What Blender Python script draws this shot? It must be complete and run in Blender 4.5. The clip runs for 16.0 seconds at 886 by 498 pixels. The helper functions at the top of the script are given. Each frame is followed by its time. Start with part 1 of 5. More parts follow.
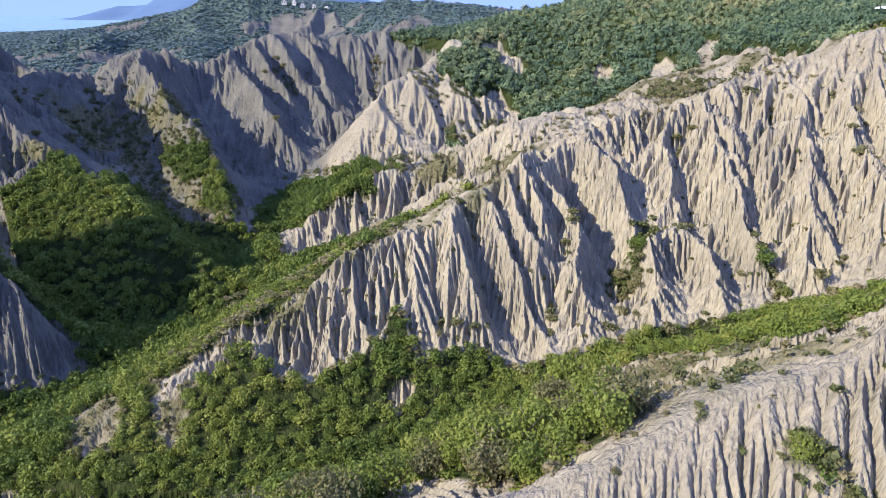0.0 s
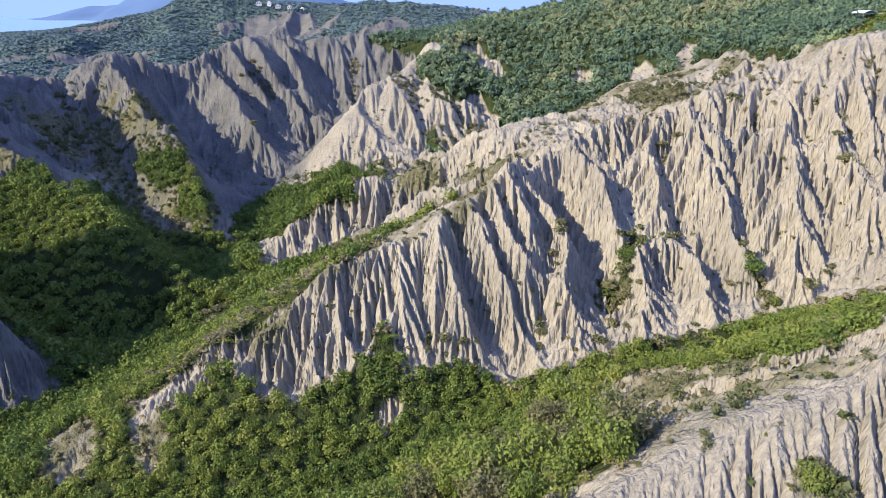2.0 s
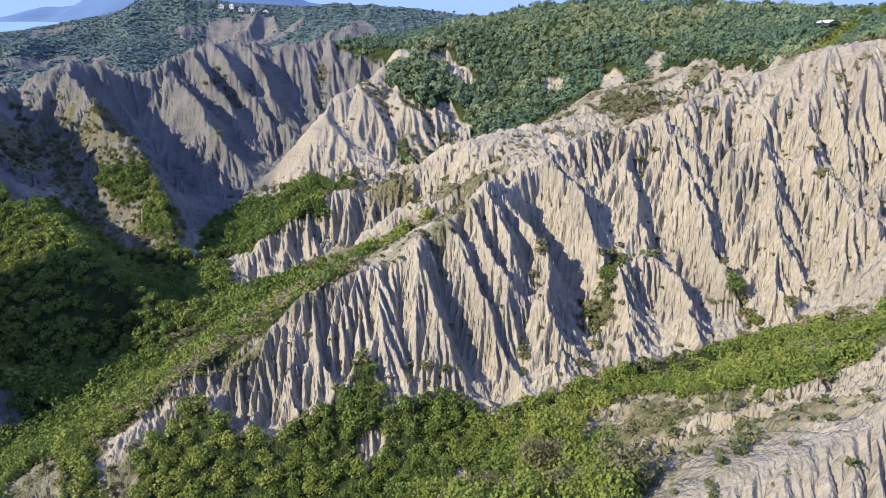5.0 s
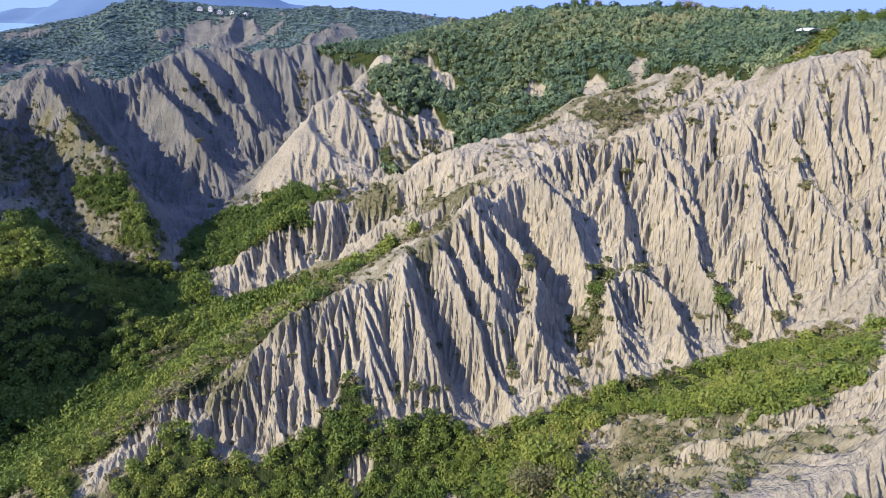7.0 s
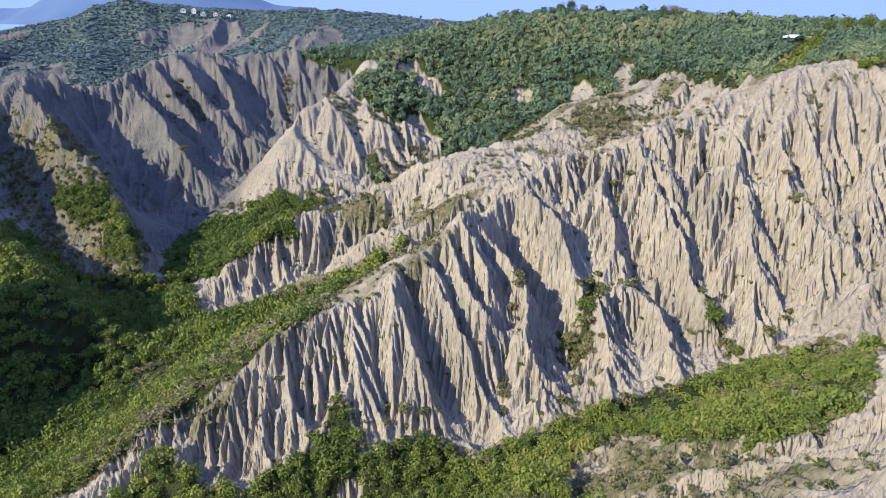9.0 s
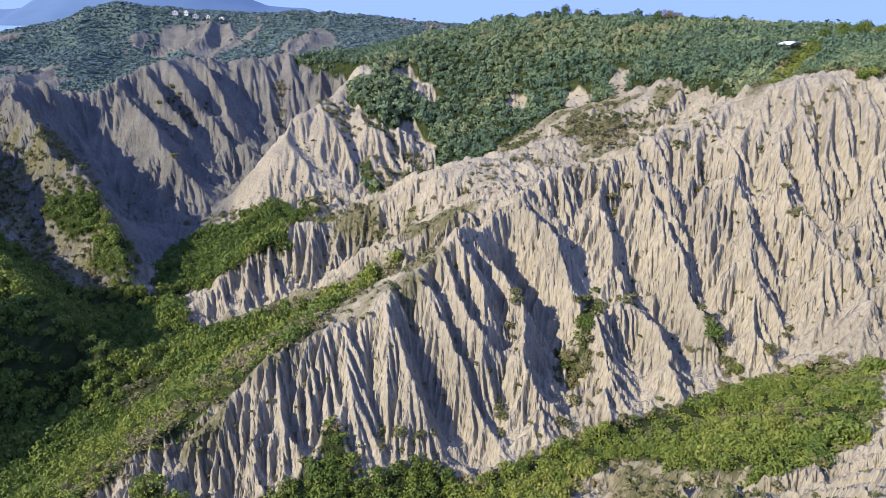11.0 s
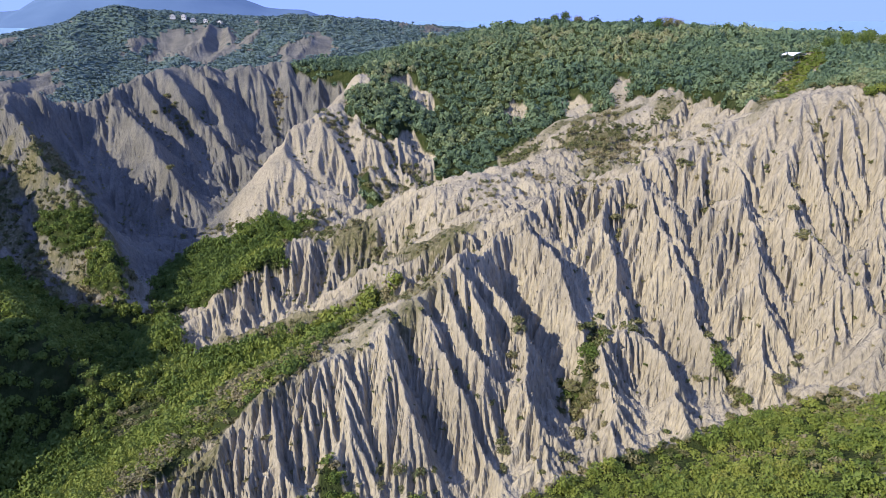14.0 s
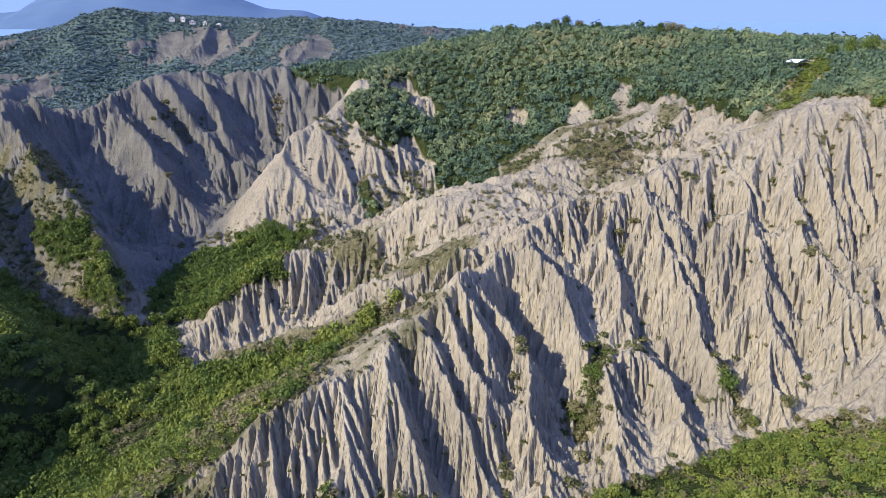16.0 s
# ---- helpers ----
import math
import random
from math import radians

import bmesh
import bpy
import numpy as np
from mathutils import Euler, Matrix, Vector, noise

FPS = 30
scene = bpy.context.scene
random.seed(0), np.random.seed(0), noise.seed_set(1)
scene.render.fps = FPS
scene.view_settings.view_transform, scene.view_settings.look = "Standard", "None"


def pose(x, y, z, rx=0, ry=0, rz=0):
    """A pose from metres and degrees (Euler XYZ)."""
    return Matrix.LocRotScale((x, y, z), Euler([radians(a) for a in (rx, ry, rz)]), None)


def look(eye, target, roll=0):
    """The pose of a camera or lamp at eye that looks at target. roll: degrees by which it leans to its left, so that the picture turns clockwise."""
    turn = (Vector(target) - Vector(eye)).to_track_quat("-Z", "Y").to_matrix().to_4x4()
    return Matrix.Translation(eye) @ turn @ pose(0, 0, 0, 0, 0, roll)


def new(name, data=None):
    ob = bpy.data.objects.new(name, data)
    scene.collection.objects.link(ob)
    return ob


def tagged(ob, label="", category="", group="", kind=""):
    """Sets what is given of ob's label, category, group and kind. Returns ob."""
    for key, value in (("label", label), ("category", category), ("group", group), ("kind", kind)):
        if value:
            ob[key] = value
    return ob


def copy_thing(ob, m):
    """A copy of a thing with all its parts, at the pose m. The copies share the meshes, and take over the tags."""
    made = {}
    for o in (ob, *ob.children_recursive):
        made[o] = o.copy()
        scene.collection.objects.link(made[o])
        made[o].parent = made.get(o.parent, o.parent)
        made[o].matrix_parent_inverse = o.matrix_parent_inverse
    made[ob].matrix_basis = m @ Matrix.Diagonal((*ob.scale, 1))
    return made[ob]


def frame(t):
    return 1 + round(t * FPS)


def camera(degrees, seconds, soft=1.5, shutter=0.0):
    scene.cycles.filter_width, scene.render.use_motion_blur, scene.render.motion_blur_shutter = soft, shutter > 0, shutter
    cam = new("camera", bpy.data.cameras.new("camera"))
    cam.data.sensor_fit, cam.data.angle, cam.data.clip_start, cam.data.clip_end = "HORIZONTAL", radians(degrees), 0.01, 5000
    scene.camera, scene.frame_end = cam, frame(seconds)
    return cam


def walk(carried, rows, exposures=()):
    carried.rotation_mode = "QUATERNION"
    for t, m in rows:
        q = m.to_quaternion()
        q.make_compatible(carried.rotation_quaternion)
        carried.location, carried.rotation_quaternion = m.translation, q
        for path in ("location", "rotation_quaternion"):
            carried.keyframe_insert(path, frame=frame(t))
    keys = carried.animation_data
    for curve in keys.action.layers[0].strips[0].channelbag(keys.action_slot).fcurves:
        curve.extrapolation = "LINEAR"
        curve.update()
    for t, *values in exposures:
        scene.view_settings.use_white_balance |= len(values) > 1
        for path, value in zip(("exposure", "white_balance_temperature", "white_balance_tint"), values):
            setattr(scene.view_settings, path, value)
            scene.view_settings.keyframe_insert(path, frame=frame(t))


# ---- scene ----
cam = camera(65.28, 16.0, soft=0.8)

# seconds, eye (x, y, z), heading, tilt and roll in degrees
PATH = [
    (0, 0.00, 0.00, 100.00, 0.000, -19.299, -0.153),
    (0.5, -0.43, 1.13, 100.32, -0.434, -19.302, -0.161),
    (1, -0.90, 2.16, 100.65, -0.888, -19.304, -0.156),
    (1.5, -1.41, 3.25, 101.09, -1.427, -19.288, -0.106),
    (2, -1.89, 4.26, 101.56, -1.930, -19.289, -0.071),
    (2.5, -2.42, 5.27, 102.09, -2.412, -19.284, -0.067),
    (3, -2.74, 6.36, 102.48, -2.904, -19.261, -0.040),
    (3.5, -3.28, 7.35, 103.03, -3.424, -19.268, -0.010),
    (4, -3.68, 8.26, 103.70, -3.907, -19.280, -0.001),
    (6.5, -4.93, 12.41, 107.05, -5.960, -19.150, 0.078),
    (7, -5.02, 13.25, 107.79, -6.340, -19.156, 0.091),
    (7.5, -5.07, 14.19, 108.39, -6.691, -19.136, 0.094),
    (8, -5.14, 15.06, 109.18, -7.016, -19.142, 0.109),
    (8.5, -5.07, 15.89, 109.86, -7.277, -19.128, 0.091),
    (9, -5.16, 16.78, 110.58, -7.501, -19.141, 0.116),
    (11.5, -4.84, 21.69, 114.12, -8.057, -19.121, 0.072),
    (12, -4.75, 22.61, 114.86, -8.074, -19.115, 0.051),
    (12.5, -4.66, 23.59, 115.49, -8.076, -19.087, 0.040),
    (13, -4.59, 24.58, 116.32, -8.098, -19.089, 0.042),
    (13.5, -4.45, 25.59, 117.01, -8.092, -19.078, 0.043),
    (14, -4.37, 26.59, 117.62, -8.112, -19.070, 0.012),
    (14.5, -4.25, 27.58, 118.37, -8.115, -19.071, 0.002),
    (15, -4.18, 28.62, 119.06, -8.115, -19.059, 0.000),
    (15.5, -4.07, 29.73, 119.75, -8.100, -19.066, -0.015),
    (16, -3.98, 30.77, 120.49, -8.098, -19.070, -0.055),
]
walk(cam, [(t, pose(x, y, z, 90 + tilt, 0, yaw) @ pose(0, 0, 0, 0, 0, roll)) for t, x, y, z, yaw, tilt, roll in PATH],
     exposures=((0.0, 1.0), (4.0, 0.96), (8.0, 0.89), (12.0, 0.82), (16.0, 0.73)))

# ---- light ----
SUN_AZ, SUN_EL = 241.0, 33.0      # where the sun stands: degrees clockwise from +y, degrees above the horizon
world = bpy.data.worlds.new("sky_world")
scene.world = world
world.use_nodes = True
wn = world.node_tree.nodes
sky = wn.new("ShaderNodeTexSky")
sky.sky_type, sky.sun_disc = "NISHITA", False
sky.sun_elevation, sky.sun_rotation = radians(SUN_EL), radians(SUN_AZ)
sky.air_density, sky.dust_density, sky.ozone_density = 1.0, 0.3, 3.0
# from this height the true horizon lies below the hills: the sky over them is already bluer
place = wn.new("ShaderNodeTexCoord")
lift = wn.new("ShaderNodeVectorMath")
lift.inputs[1].default_value = (0, 0, 1.1)
world.node_tree.links.new(place.outputs["Generated"], lift.inputs[0])
world.node_tree.links.new(lift.outputs["Vector"], sky.inputs["Vector"])
tint = wn.new("ShaderNodeMix")
tint.data_type, tint.blend_type = "RGBA", "MULTIPLY"
tint.inputs["Factor"].default_value, tint.inputs["B"].default_value = 1.0, (0.96, 0.83, 1.10, 1)
world.node_tree.links.new(sky.outputs["Color"], tint.inputs["A"])
world.node_tree.links.new(tint.outputs["Result"], wn["Background"].inputs["Color"])
wn["Background"].inputs["Strength"].default_value = 0.365
sun = new("sun", bpy.data.lights.new("sun", "SUN"))
sun.data.energy, sun.data.angle, sun.data.color = 4.6, radians(0.6), (1.0, 0.915, 0.79)
sa, se = radians(SUN_AZ), radians(SUN_EL)
sun.matrix_world = look((0, 0, 0), (-math.sin(sa) * math.cos(se), -math.cos(sa) * math.cos(se), -math.sin(se)))

# ---- the lie of the land: crests, spurs and gullies as (x, y, height) ----
def along(points, step):
    """Points every step metres along a line of (x, y, height)."""
    p = np.array(points, float)
    out = []
    for a, b in zip(p[:-1], p[1:]):
        n = max(1, int(round(np.hypot(*(b - a)[:2]) / step)))
        out += [a + (b - a) * k / n for k in range(n)]
    return out + [p[-1]]


knots = []


def crest(*points):
    knots.extend((*q, 1) for q in along(points, 6.0))


def spur(*points):
    knots.extend((*q, 1) for q in along(points, 4.0))


def gully(*points):
    knots.extend((*q, -1) for q in along(points, 4.5))


def distant(*points):
    knots.extend((*q, 0) for q in along(points, 70.0))


crest((-100, 122, 9), (-72, 131, 19), (-56, 136, 26), (-44, 139, 32), (-35, 145, 36), (-26, 144, 42), (-16, 149.5, 47.5), (-7, 155, 50), (0, 155, 52), (5, 159, 55), (11, 167.5, 58), (17, 172.5, 60.5), (22.5, 176.5, 65), (27, 180.5, 61), (36, 190, 63), (46, 200, 66.5))  # fin
crest((46, 200, 67), (57, 204, 69), (71, 210, 73), (90, 219, 79), (107, 231, 81), (118, 228, 87), (125, 221, 92), (151, 216, 96), (190, 205, 97), (240, 190, 95))  # near
crest((25.5, 256, 59), (43, 266, 62), (58, 275, 62.5), (80, 300, 62), (111, 330, 66), (147, 354, 77), (159, 351, 85), (175, 330, 92), (195, 312, 97))  # far
crest((-72, 238, 9), (-60, 246, 15), (-49.5, 250, 21), (-40, 254, 27), (-30, 262, 33), (-20, 268, 38), (-13, 270, 37), (2, 270, 44), (12, 264, 50), (25.5, 256, 59))  # middle
crest((4, 491, 79.5), (-7, 440, 69.5), (-16, 415, 64.7), (-24, 405, 62), (-35, 395, 57), (-46, 388, 45.5), (-54, 381, 35.5), (-67, 372, 23))  # pyramid
crest((-16, 413, 64.5), (-7, 402, 62.5), (8.5, 397, 55.5), (18, 386, 49), (28, 376, 44), (33, 362, 34))  # pyramid east
crest((-270, 405, 66), (-230, 395, 61), (-214, 392, 66), (-200, 400, 66), (-188, 407, 72), (-173, 413, 76), (-160, 420, 72), (-150, 440, 69), (-134, 460, 75), (-118, 491, 83), (-95, 529, 80), (-66, 538, 80), (-40, 545, 81), (0, 520, 81), (4, 491, 79))  # bowl
crest((18, 199, 55), (8, 210, 51.5), (-1.5, 213, 48), (-8, 213, 42), (-35, 216, 27), (-60, 216, 14))  # shoulder
crest((-173, 413, 76), (-155, 385, 65), (-140, 360, 56), (-117, 337, 47), (-103, 312, 38), (-95, 297, 31), (-86, 275, 22))  # tongue
crest((-300, 320, 132), (-232, 300, 117), (-196, 295, 78), (-159, 282, 46), (-134, 262, 40), (-110, 236, 36), (-92, 220, 30), (-78, 212, 20))  # wood; its unseen west end is raised to shade the left gully
crest((0, 520, 81), (30, 560, 88), (90, 560, 100), (150, 530, 108), (206, 468, 106), (260, 420, 103), (320, 380, 100))  # hill
crest((195, 312, 97), (215, 325, 99), (240, 330, 101), (300, 325, 100), (420, 310, 99))  # roof hill
crest((-190, 172, 106), (-168, 176, 92), (-152, 178, 76), (-138, 180, 58), (-127, 174, 44), (-116.3, 171, 31.9), (-111.6, 173, 23.6), (-108.2, 175, 14.4), (-102.8, 178, 8.1))  # left spur; its unseen west part is placed to shade the valley wood
crest((-50, 40, 31), (-22, 56, 41), (0, 62, 46), (14, 66, 50.5), (24, 70, 54), (32, 71, 57.5), (45, 71.5, 61), (50, 73, 64), (70, 76, 70), (100, 80, 78), (150, 90, 88))  # lobe
crest((10, 92, 37.5), (24, 98, 41), (39, 102, 45), (48, 96, 51), (60, 97, 55), (80, 104, 60), (110, 108, 68))  # bench
spur((27, 180.5, 61.5), (28.7, 171, 56.5), (32, 164, 52), (33.7, 153, 46), (34.5, 145.5, 39.5), (36, 138, 33))  # rib b
spur((57, 204, 69), (60.8, 179.6, 58), (62, 167, 48))  # rib d
spur((71, 210, 73), (72, 190, 66), (71.7, 173.8, 59), (74, 160, 48))  # rib e
spur((118, 228, 87), (103, 200, 76), (94.6, 174, 64), (86.6, 156, 49.5), (84, 146, 42))  # rib f
spur((4.6, 157.8, 55), (4.5, 151, 49.6), (6.4, 147.3, 45.6), (8.5, 144, 41.8), (9.2, 140.9, 38.4), (10.8, 136.2, 33), (14.3, 131.4, 28.2))  # fin rib a
spur((10.9, 167.5, 58.3), (12, 159.8, 55.3), (13.5, 155.1, 51.6), (15.4, 150.3, 46.8), (15.6, 146.2, 42.6), (17.4, 141.6, 37.5), (20.8, 137.2, 32.8), (21.5, 132.7, 29.2))  # fin rib b
spur((14.4, 168.4, 59.8), (17.7, 161.5, 55.6), (21.3, 154, 49), (22.1, 149, 44.3))  # fin rib c
spur((21.4, 174.4, 65.1), (23.3, 168.1, 59.1), (24.4, 160.3, 53.3), (24.2, 153, 47.9))  # peak rib
spur((27.9, 177, 61.2), (29.7, 171.7, 57.5), (33.2, 168, 55), (35, 164.8, 54.2), (35, 160.3, 51), (32.3, 151, 45.7), (31.1, 144.9, 40.4), (31, 140.1, 36.2), (31.6, 133, 30.9))  # shade rib
spur((41.4, 189, 64.9), (39.9, 179.8, 61), (40.4, 172, 55.9), (43.3, 169.5, 53.7), (44.1, 163.8, 49.8), (45.4, 160.9, 47.7), (45.2, 153.5, 43.3))  # tower rib
spur((57.2, 158.7, 47.2), (61.2, 157.5, 47), (64.4, 153.2, 45.2), (65.2, 148.1, 42.4), (62.9, 140.3, 38))  # knoll rib
spur((54.1, 155.7, 45.4), (49.7, 149.6, 42.4), (46.3, 142.1, 38.3), (44.6, 134.7, 34.4))  # knoll side
spur((59.1, 197.1, 66.8), (60.3, 190.5, 63.8), (60.3, 180.2, 59.1), (61.7, 174.4, 55.1), (61.2, 170, 51.4))  # gate rib
spur((82.4, 207.7, 75.7), (76.4, 188.3, 67), (73.2, 176.8, 61.4), (74.2, 169, 56.8), (74.6, 162.7, 51.7), (74.1, 154.4, 45.1))  # blade rib
spur((103.4, 198.7, 76.2), (97.2, 183.9, 69.1), (95.5, 176.7, 65.9), (91.1, 167.9, 59.9), (88.4, 160.1, 53.8), (85.4, 152.9, 48.1), (82.6, 148.8, 44.3))  # knife rib
spur((112.9, 196.8, 78.1), (108, 180, 69.7), (104.3, 166, 61.5), (102.2, 155.6, 54.8))  # side rib
spur((-23.1, 144.3, 43.4), (-20, 139.7, 40.1), (-17.1, 135.8, 36.3))  # nose rib
spur((-7.2, 153.5, 49.8), (-6.2, 145.5, 44.8), (-5.1, 140.2, 39.6), (-6.1, 135.3, 34.7))  # slab rib
spur((-134, 460, 75), (-125, 440, 67), (-114, 420, 58.4), (-100, 405, 46), (-90, 392, 38), (-83, 380, 31.5))  # bowl rib a
spur((-117.7, 459.8, 76.3), (-110.8, 446.1, 65.5), (-102.1, 442.8, 59.3), (-93.3, 433.4, 49))  # bowl rib b
spur((-115.5, 478.3, 82.7), (-104.1, 467.4, 75.5), (-92.8, 455.7, 63.4))  # bowl rib c
spur((-100, 425.8, 46.7), (-87.2, 417.1, 37.2), (-76.1, 398.5, 27.2))  # bowl rib d
spur((-92.4, 497.2, 81), (-81.1, 474.6, 68.4), (-73.4, 460.3, 56.4), (-67.8, 449, 47.2))  # bowl rib e
spur((-83.2, 451.4, 55.8), (-75.8, 438.4, 44.5), (-71.7, 426.6, 36.8))  # bowl rib f
spur((-34.3, 387.7, 54.1), (-32.9, 378.3, 48.3), (-23.2, 357.9, 37), (-16.2, 333.3, 27.2))  # pyramid rib
spur((-16.3, 395.8, 60.7), (-8.3, 384.8, 54), (-2.6, 368.8, 43.8))  # pyramid rib b
spur((4, 390.1, 54.3), (9.1, 376.1, 46.4), (11.4, 360.5, 38.1))  # pyramid rib c
gully((-75, 108, 8), (-50, 113, 15), (-25, 116, 18), (-9, 118, 20), (5, 124, 24), (17, 131.5, 27), (30, 133, 30), (40, 136, 31), (52, 134, 32), (65, 139, 34.5), (78, 138, 38), (92, 130, 44), (115, 122, 52), (150, 118, 62))  # foot
gully((-75, 108, 8), (-45, 90, 12), (-20, 98, 19), (-5, 108, 20))  # front
gully((31, 193, 60), (26, 188, 58), (21, 184, 55.5), (16, 189, 51))  # behind peak
gully((16, 189, 51), (10, 191, 48), (0, 194, 42), (-12, 197, 36), (-25, 200, 30), (-50, 203, 17), (-80, 192, 6))  # behind fin
gully((34, 228, 57), (20, 245, 46), (-8.1, 252, 25), (-21, 255, 24.5), (-28.8, 250, 18.5), (-39.8, 245, 17.2), (-53.2, 243, 10.6), (-74, 234, 8))  # middle foot
gully((-66, 400, 25), (-70, 366, 17), (-82, 317, 13), (-78, 270, 9), (-82, 235, 6), (-90, 195, 4), (-105, 168, 2), (-112, 140, 0), (-100, 110, -1), (-110, 60, -4))  # valley
gully((-66, 400, 25), (-50, 425, 32), (-30, 460, 42), (-12, 490, 58))  # bowl floor
gully((-80, 300, 12), (-40, 305, 20), (-10, 318, 26), (20, 330, 32), (40, 345, 34), (55, 370, 40), (60, 420, 54), (45, 470, 68))  # between
gully((-190, 382, 52), (-172, 358, 40), (-152, 330, 28), (-131, 303, 19), (-114, 280, 13), (-97, 259, 9), (-86, 240, 7))  # left
gully((-138, 159, 15), (-126, 161, 11), (-116, 163, 6), (-108, 165, 3))  # left bluff foot
gully((-260, 190, 62), (-190, 205, 34), (-140, 208, 13), (-112, 190, 5))  # left low
gully((46, 225, 60), (70, 240, 60), (95, 262, 62), (120, 290, 65))  # saddle
gully((-158, 411, 55), (-150, 405, 44), (-132, 384, 33), (-116, 353, 19), (-92, 335, 14))  # bowl wall
gully((-150, 427, 53), (-141, 420, 44), (-121, 404, 33), (-98, 375, 25))  # bowl wall foot
gully((-330, 450, 50), (-250, 445, 52), (-205, 445, 54), (-172, 458, 56), (-158, 482, 58), (-138, 512, 62), (-112, 552, 64), (-70, 572, 66), (-40, 580, 68))  # bowl back
gully((-40, 20, 15), (-5, 36, 26), (15, 42, 32), (40, 44, 38), (90, 46, 50))  # lobe front
gully((8, 80, 40), (25, 86, 46), (45, 84, 54), (60, 86, 58), (90, 92, 66))  # lobe back
gully((6.3, 160.1, 52), (6.6, 154.3, 46.8), (9.1, 149.9, 41.8), (11.5, 145.9, 36.9), (13.2, 143, 33.6), (15.4, 139.8, 29.9), (17.6, 135.3, 25.5))  # fin cut a
gully((12.9, 168.4, 56.8), (15.4, 161.2, 52.2), (17.7, 155.6, 46.9), (20.3, 150.2, 41.1), (23, 144.9, 35.4), (23.3, 140.4, 31.1))  # fin cut b
gully((16.8, 171.5, 59.7), (20.7, 163.6, 53.6), (22.7, 155.8, 46.8), (23.7, 148.9, 40.2))  # fin cut c
gully((27.1, 170.6, 55.3), (27.6, 160.5, 48.9), (27.8, 154.5, 44.3), (25.2, 147.6, 38), (23.8, 140.4, 31.1))  # peak cut
gully((31.6, 186.4, 57.5), (35.8, 180, 48.5), (38.2, 172.2, 43), (40.2, 164.1, 38.5), (41.5, 158.5, 35.5), (41.5, 152.6, 32.5), (38.3, 145.9, 29.5))  # shade cut
gully((51.4, 196.2, 62.3), (52.4, 186.8, 57.1), (52.3, 177.4, 50.7), (52.4, 170.1, 45.7), (48.6, 160.9, 40.2), (44.5, 152.5, 34), (39.6, 145.6, 30))  # tower cut
gully((57.3, 158.4, 41.3), (57, 151.5, 37.2), (55.5, 143.3, 33))  # knoll cut
gully((67.9, 194.4, 62.7), (66.7, 182.1, 55.7), (65.7, 175.7, 50), (66.2, 170, 45.9), (68.2, 163.7, 42.7), (69.8, 156.8, 38.7), (69.2, 150.8, 35.2), (66.6, 145.7, 32.5))  # gate cut
gully((88.6, 211.3, 75), (84.2, 191.6, 66.1), (82.7, 180.8, 60.7), (81, 173.5, 55.5), (79.1, 166.8, 49.6), (78.7, 159.3, 43.6), (78.7, 153.3, 39.6), (78.3, 147.5, 36.6))  # blade cut
gully((107.7, 199, 73.8), (102.6, 185.5, 67), (99.4, 175.9, 61.8), (98.5, 168.4, 56.5), (97.8, 162.7, 52.5), (96, 156.1, 47.8), (90.7, 151.3, 42.8), (81.3, 144.4, 36.6))  # knife cut
gully((117.8, 199.2, 78.4), (114.9, 186.5, 72), (111.6, 174.1, 65), (111.3, 163.6, 59.1))  # side cut
gully((-26.4, 145, 40.6), (-23, 140.9, 37.7), (-20.9, 137.8, 34.8), (-20.2, 134.2, 31.1))  # nose cut
gully((-21.4, 146.4, 42.2), (-18.4, 141.6, 38.3), (-16, 138, 34.6), (-16.7, 134, 30.3))  # nose cut b
gully((-2, 150.1, 46.1), (-1.6, 145.7, 41.8), (-0.4, 141.6, 37.5), (0.4, 137.4, 33))  # slab cut
gully((-133.3, 461.2, 73.8), (-119.5, 450.4, 61.9), (-104.8, 440.5, 48.4), (-96.9, 430, 38.7), (-86.7, 415.4, 28.6), (-77.8, 397.8, 21.5))  # bowl cut a
gully((-115, 470.8, 72.6), (-104.5, 461.4, 61.8), (-92.5, 450, 48.2), (-80.1, 434.5, 34.1), (-71.8, 415.3, 25))  # bowl cut b
gully((-97.6, 494.6, 77.1), (-88.6, 473.4, 61.8), (-81.2, 462.5, 51.1), (-73.3, 444.4, 37))  # bowl cut e
gully((-82.2, 507.3, 75.8), (-69.7, 480.9, 57), (-63.5, 463.2, 43.7), (-60.5, 443.9, 33.3))  # bowl cut f
gully((-30, 385.6, 47.9), (-19.7, 377.2, 43.5), (-8.6, 366.1, 36.9), (-2.2, 349.3, 29.4))  # pyramid cut
gully((-4.5, 403.4, 58.4), (0.1, 385.8, 47.7), (1.6, 366.9, 36.9))  # pyramid cut b
distant((-380, 150, 128), (-300, 145, 124), (-240, 164, 116), (-190, 172, 106))  # left hill, unseen; place and height set to shade the left valley
distant((-240, 164, 116), (-248, 240, 74), (-300, 320, 130))  # left back
crest((-300, 320, 130), (-264, 350, 114), (-252, 385, 92), (-260, 420, 78))  # west, an unseen ridge added to shade the upper left slopes
spur((-226, 378, 66), (-208, 352, 56), (-186, 330, 45), (-166, 314, 36))  # west rib
distant((-300, 70, 50), (-215, 108, 36), (-172, 136, 22), (-146, 148, 10), (-126, 153, 3))  # left south
distant((-120, -200, -5), (0, -200, 5), (200, -200, 10), (400, 0, 40), (420, 150, 70), (-400, 0, 10), (-500, 200, 40), (-520, 420, 70))  # plain
distant((-420, 560, 40), (-300, 560, 30), (-180, 600, 25), (-60, 680, 35), (60, 720, 50), (250, 700, 70), (500, 600, 70))  # dale
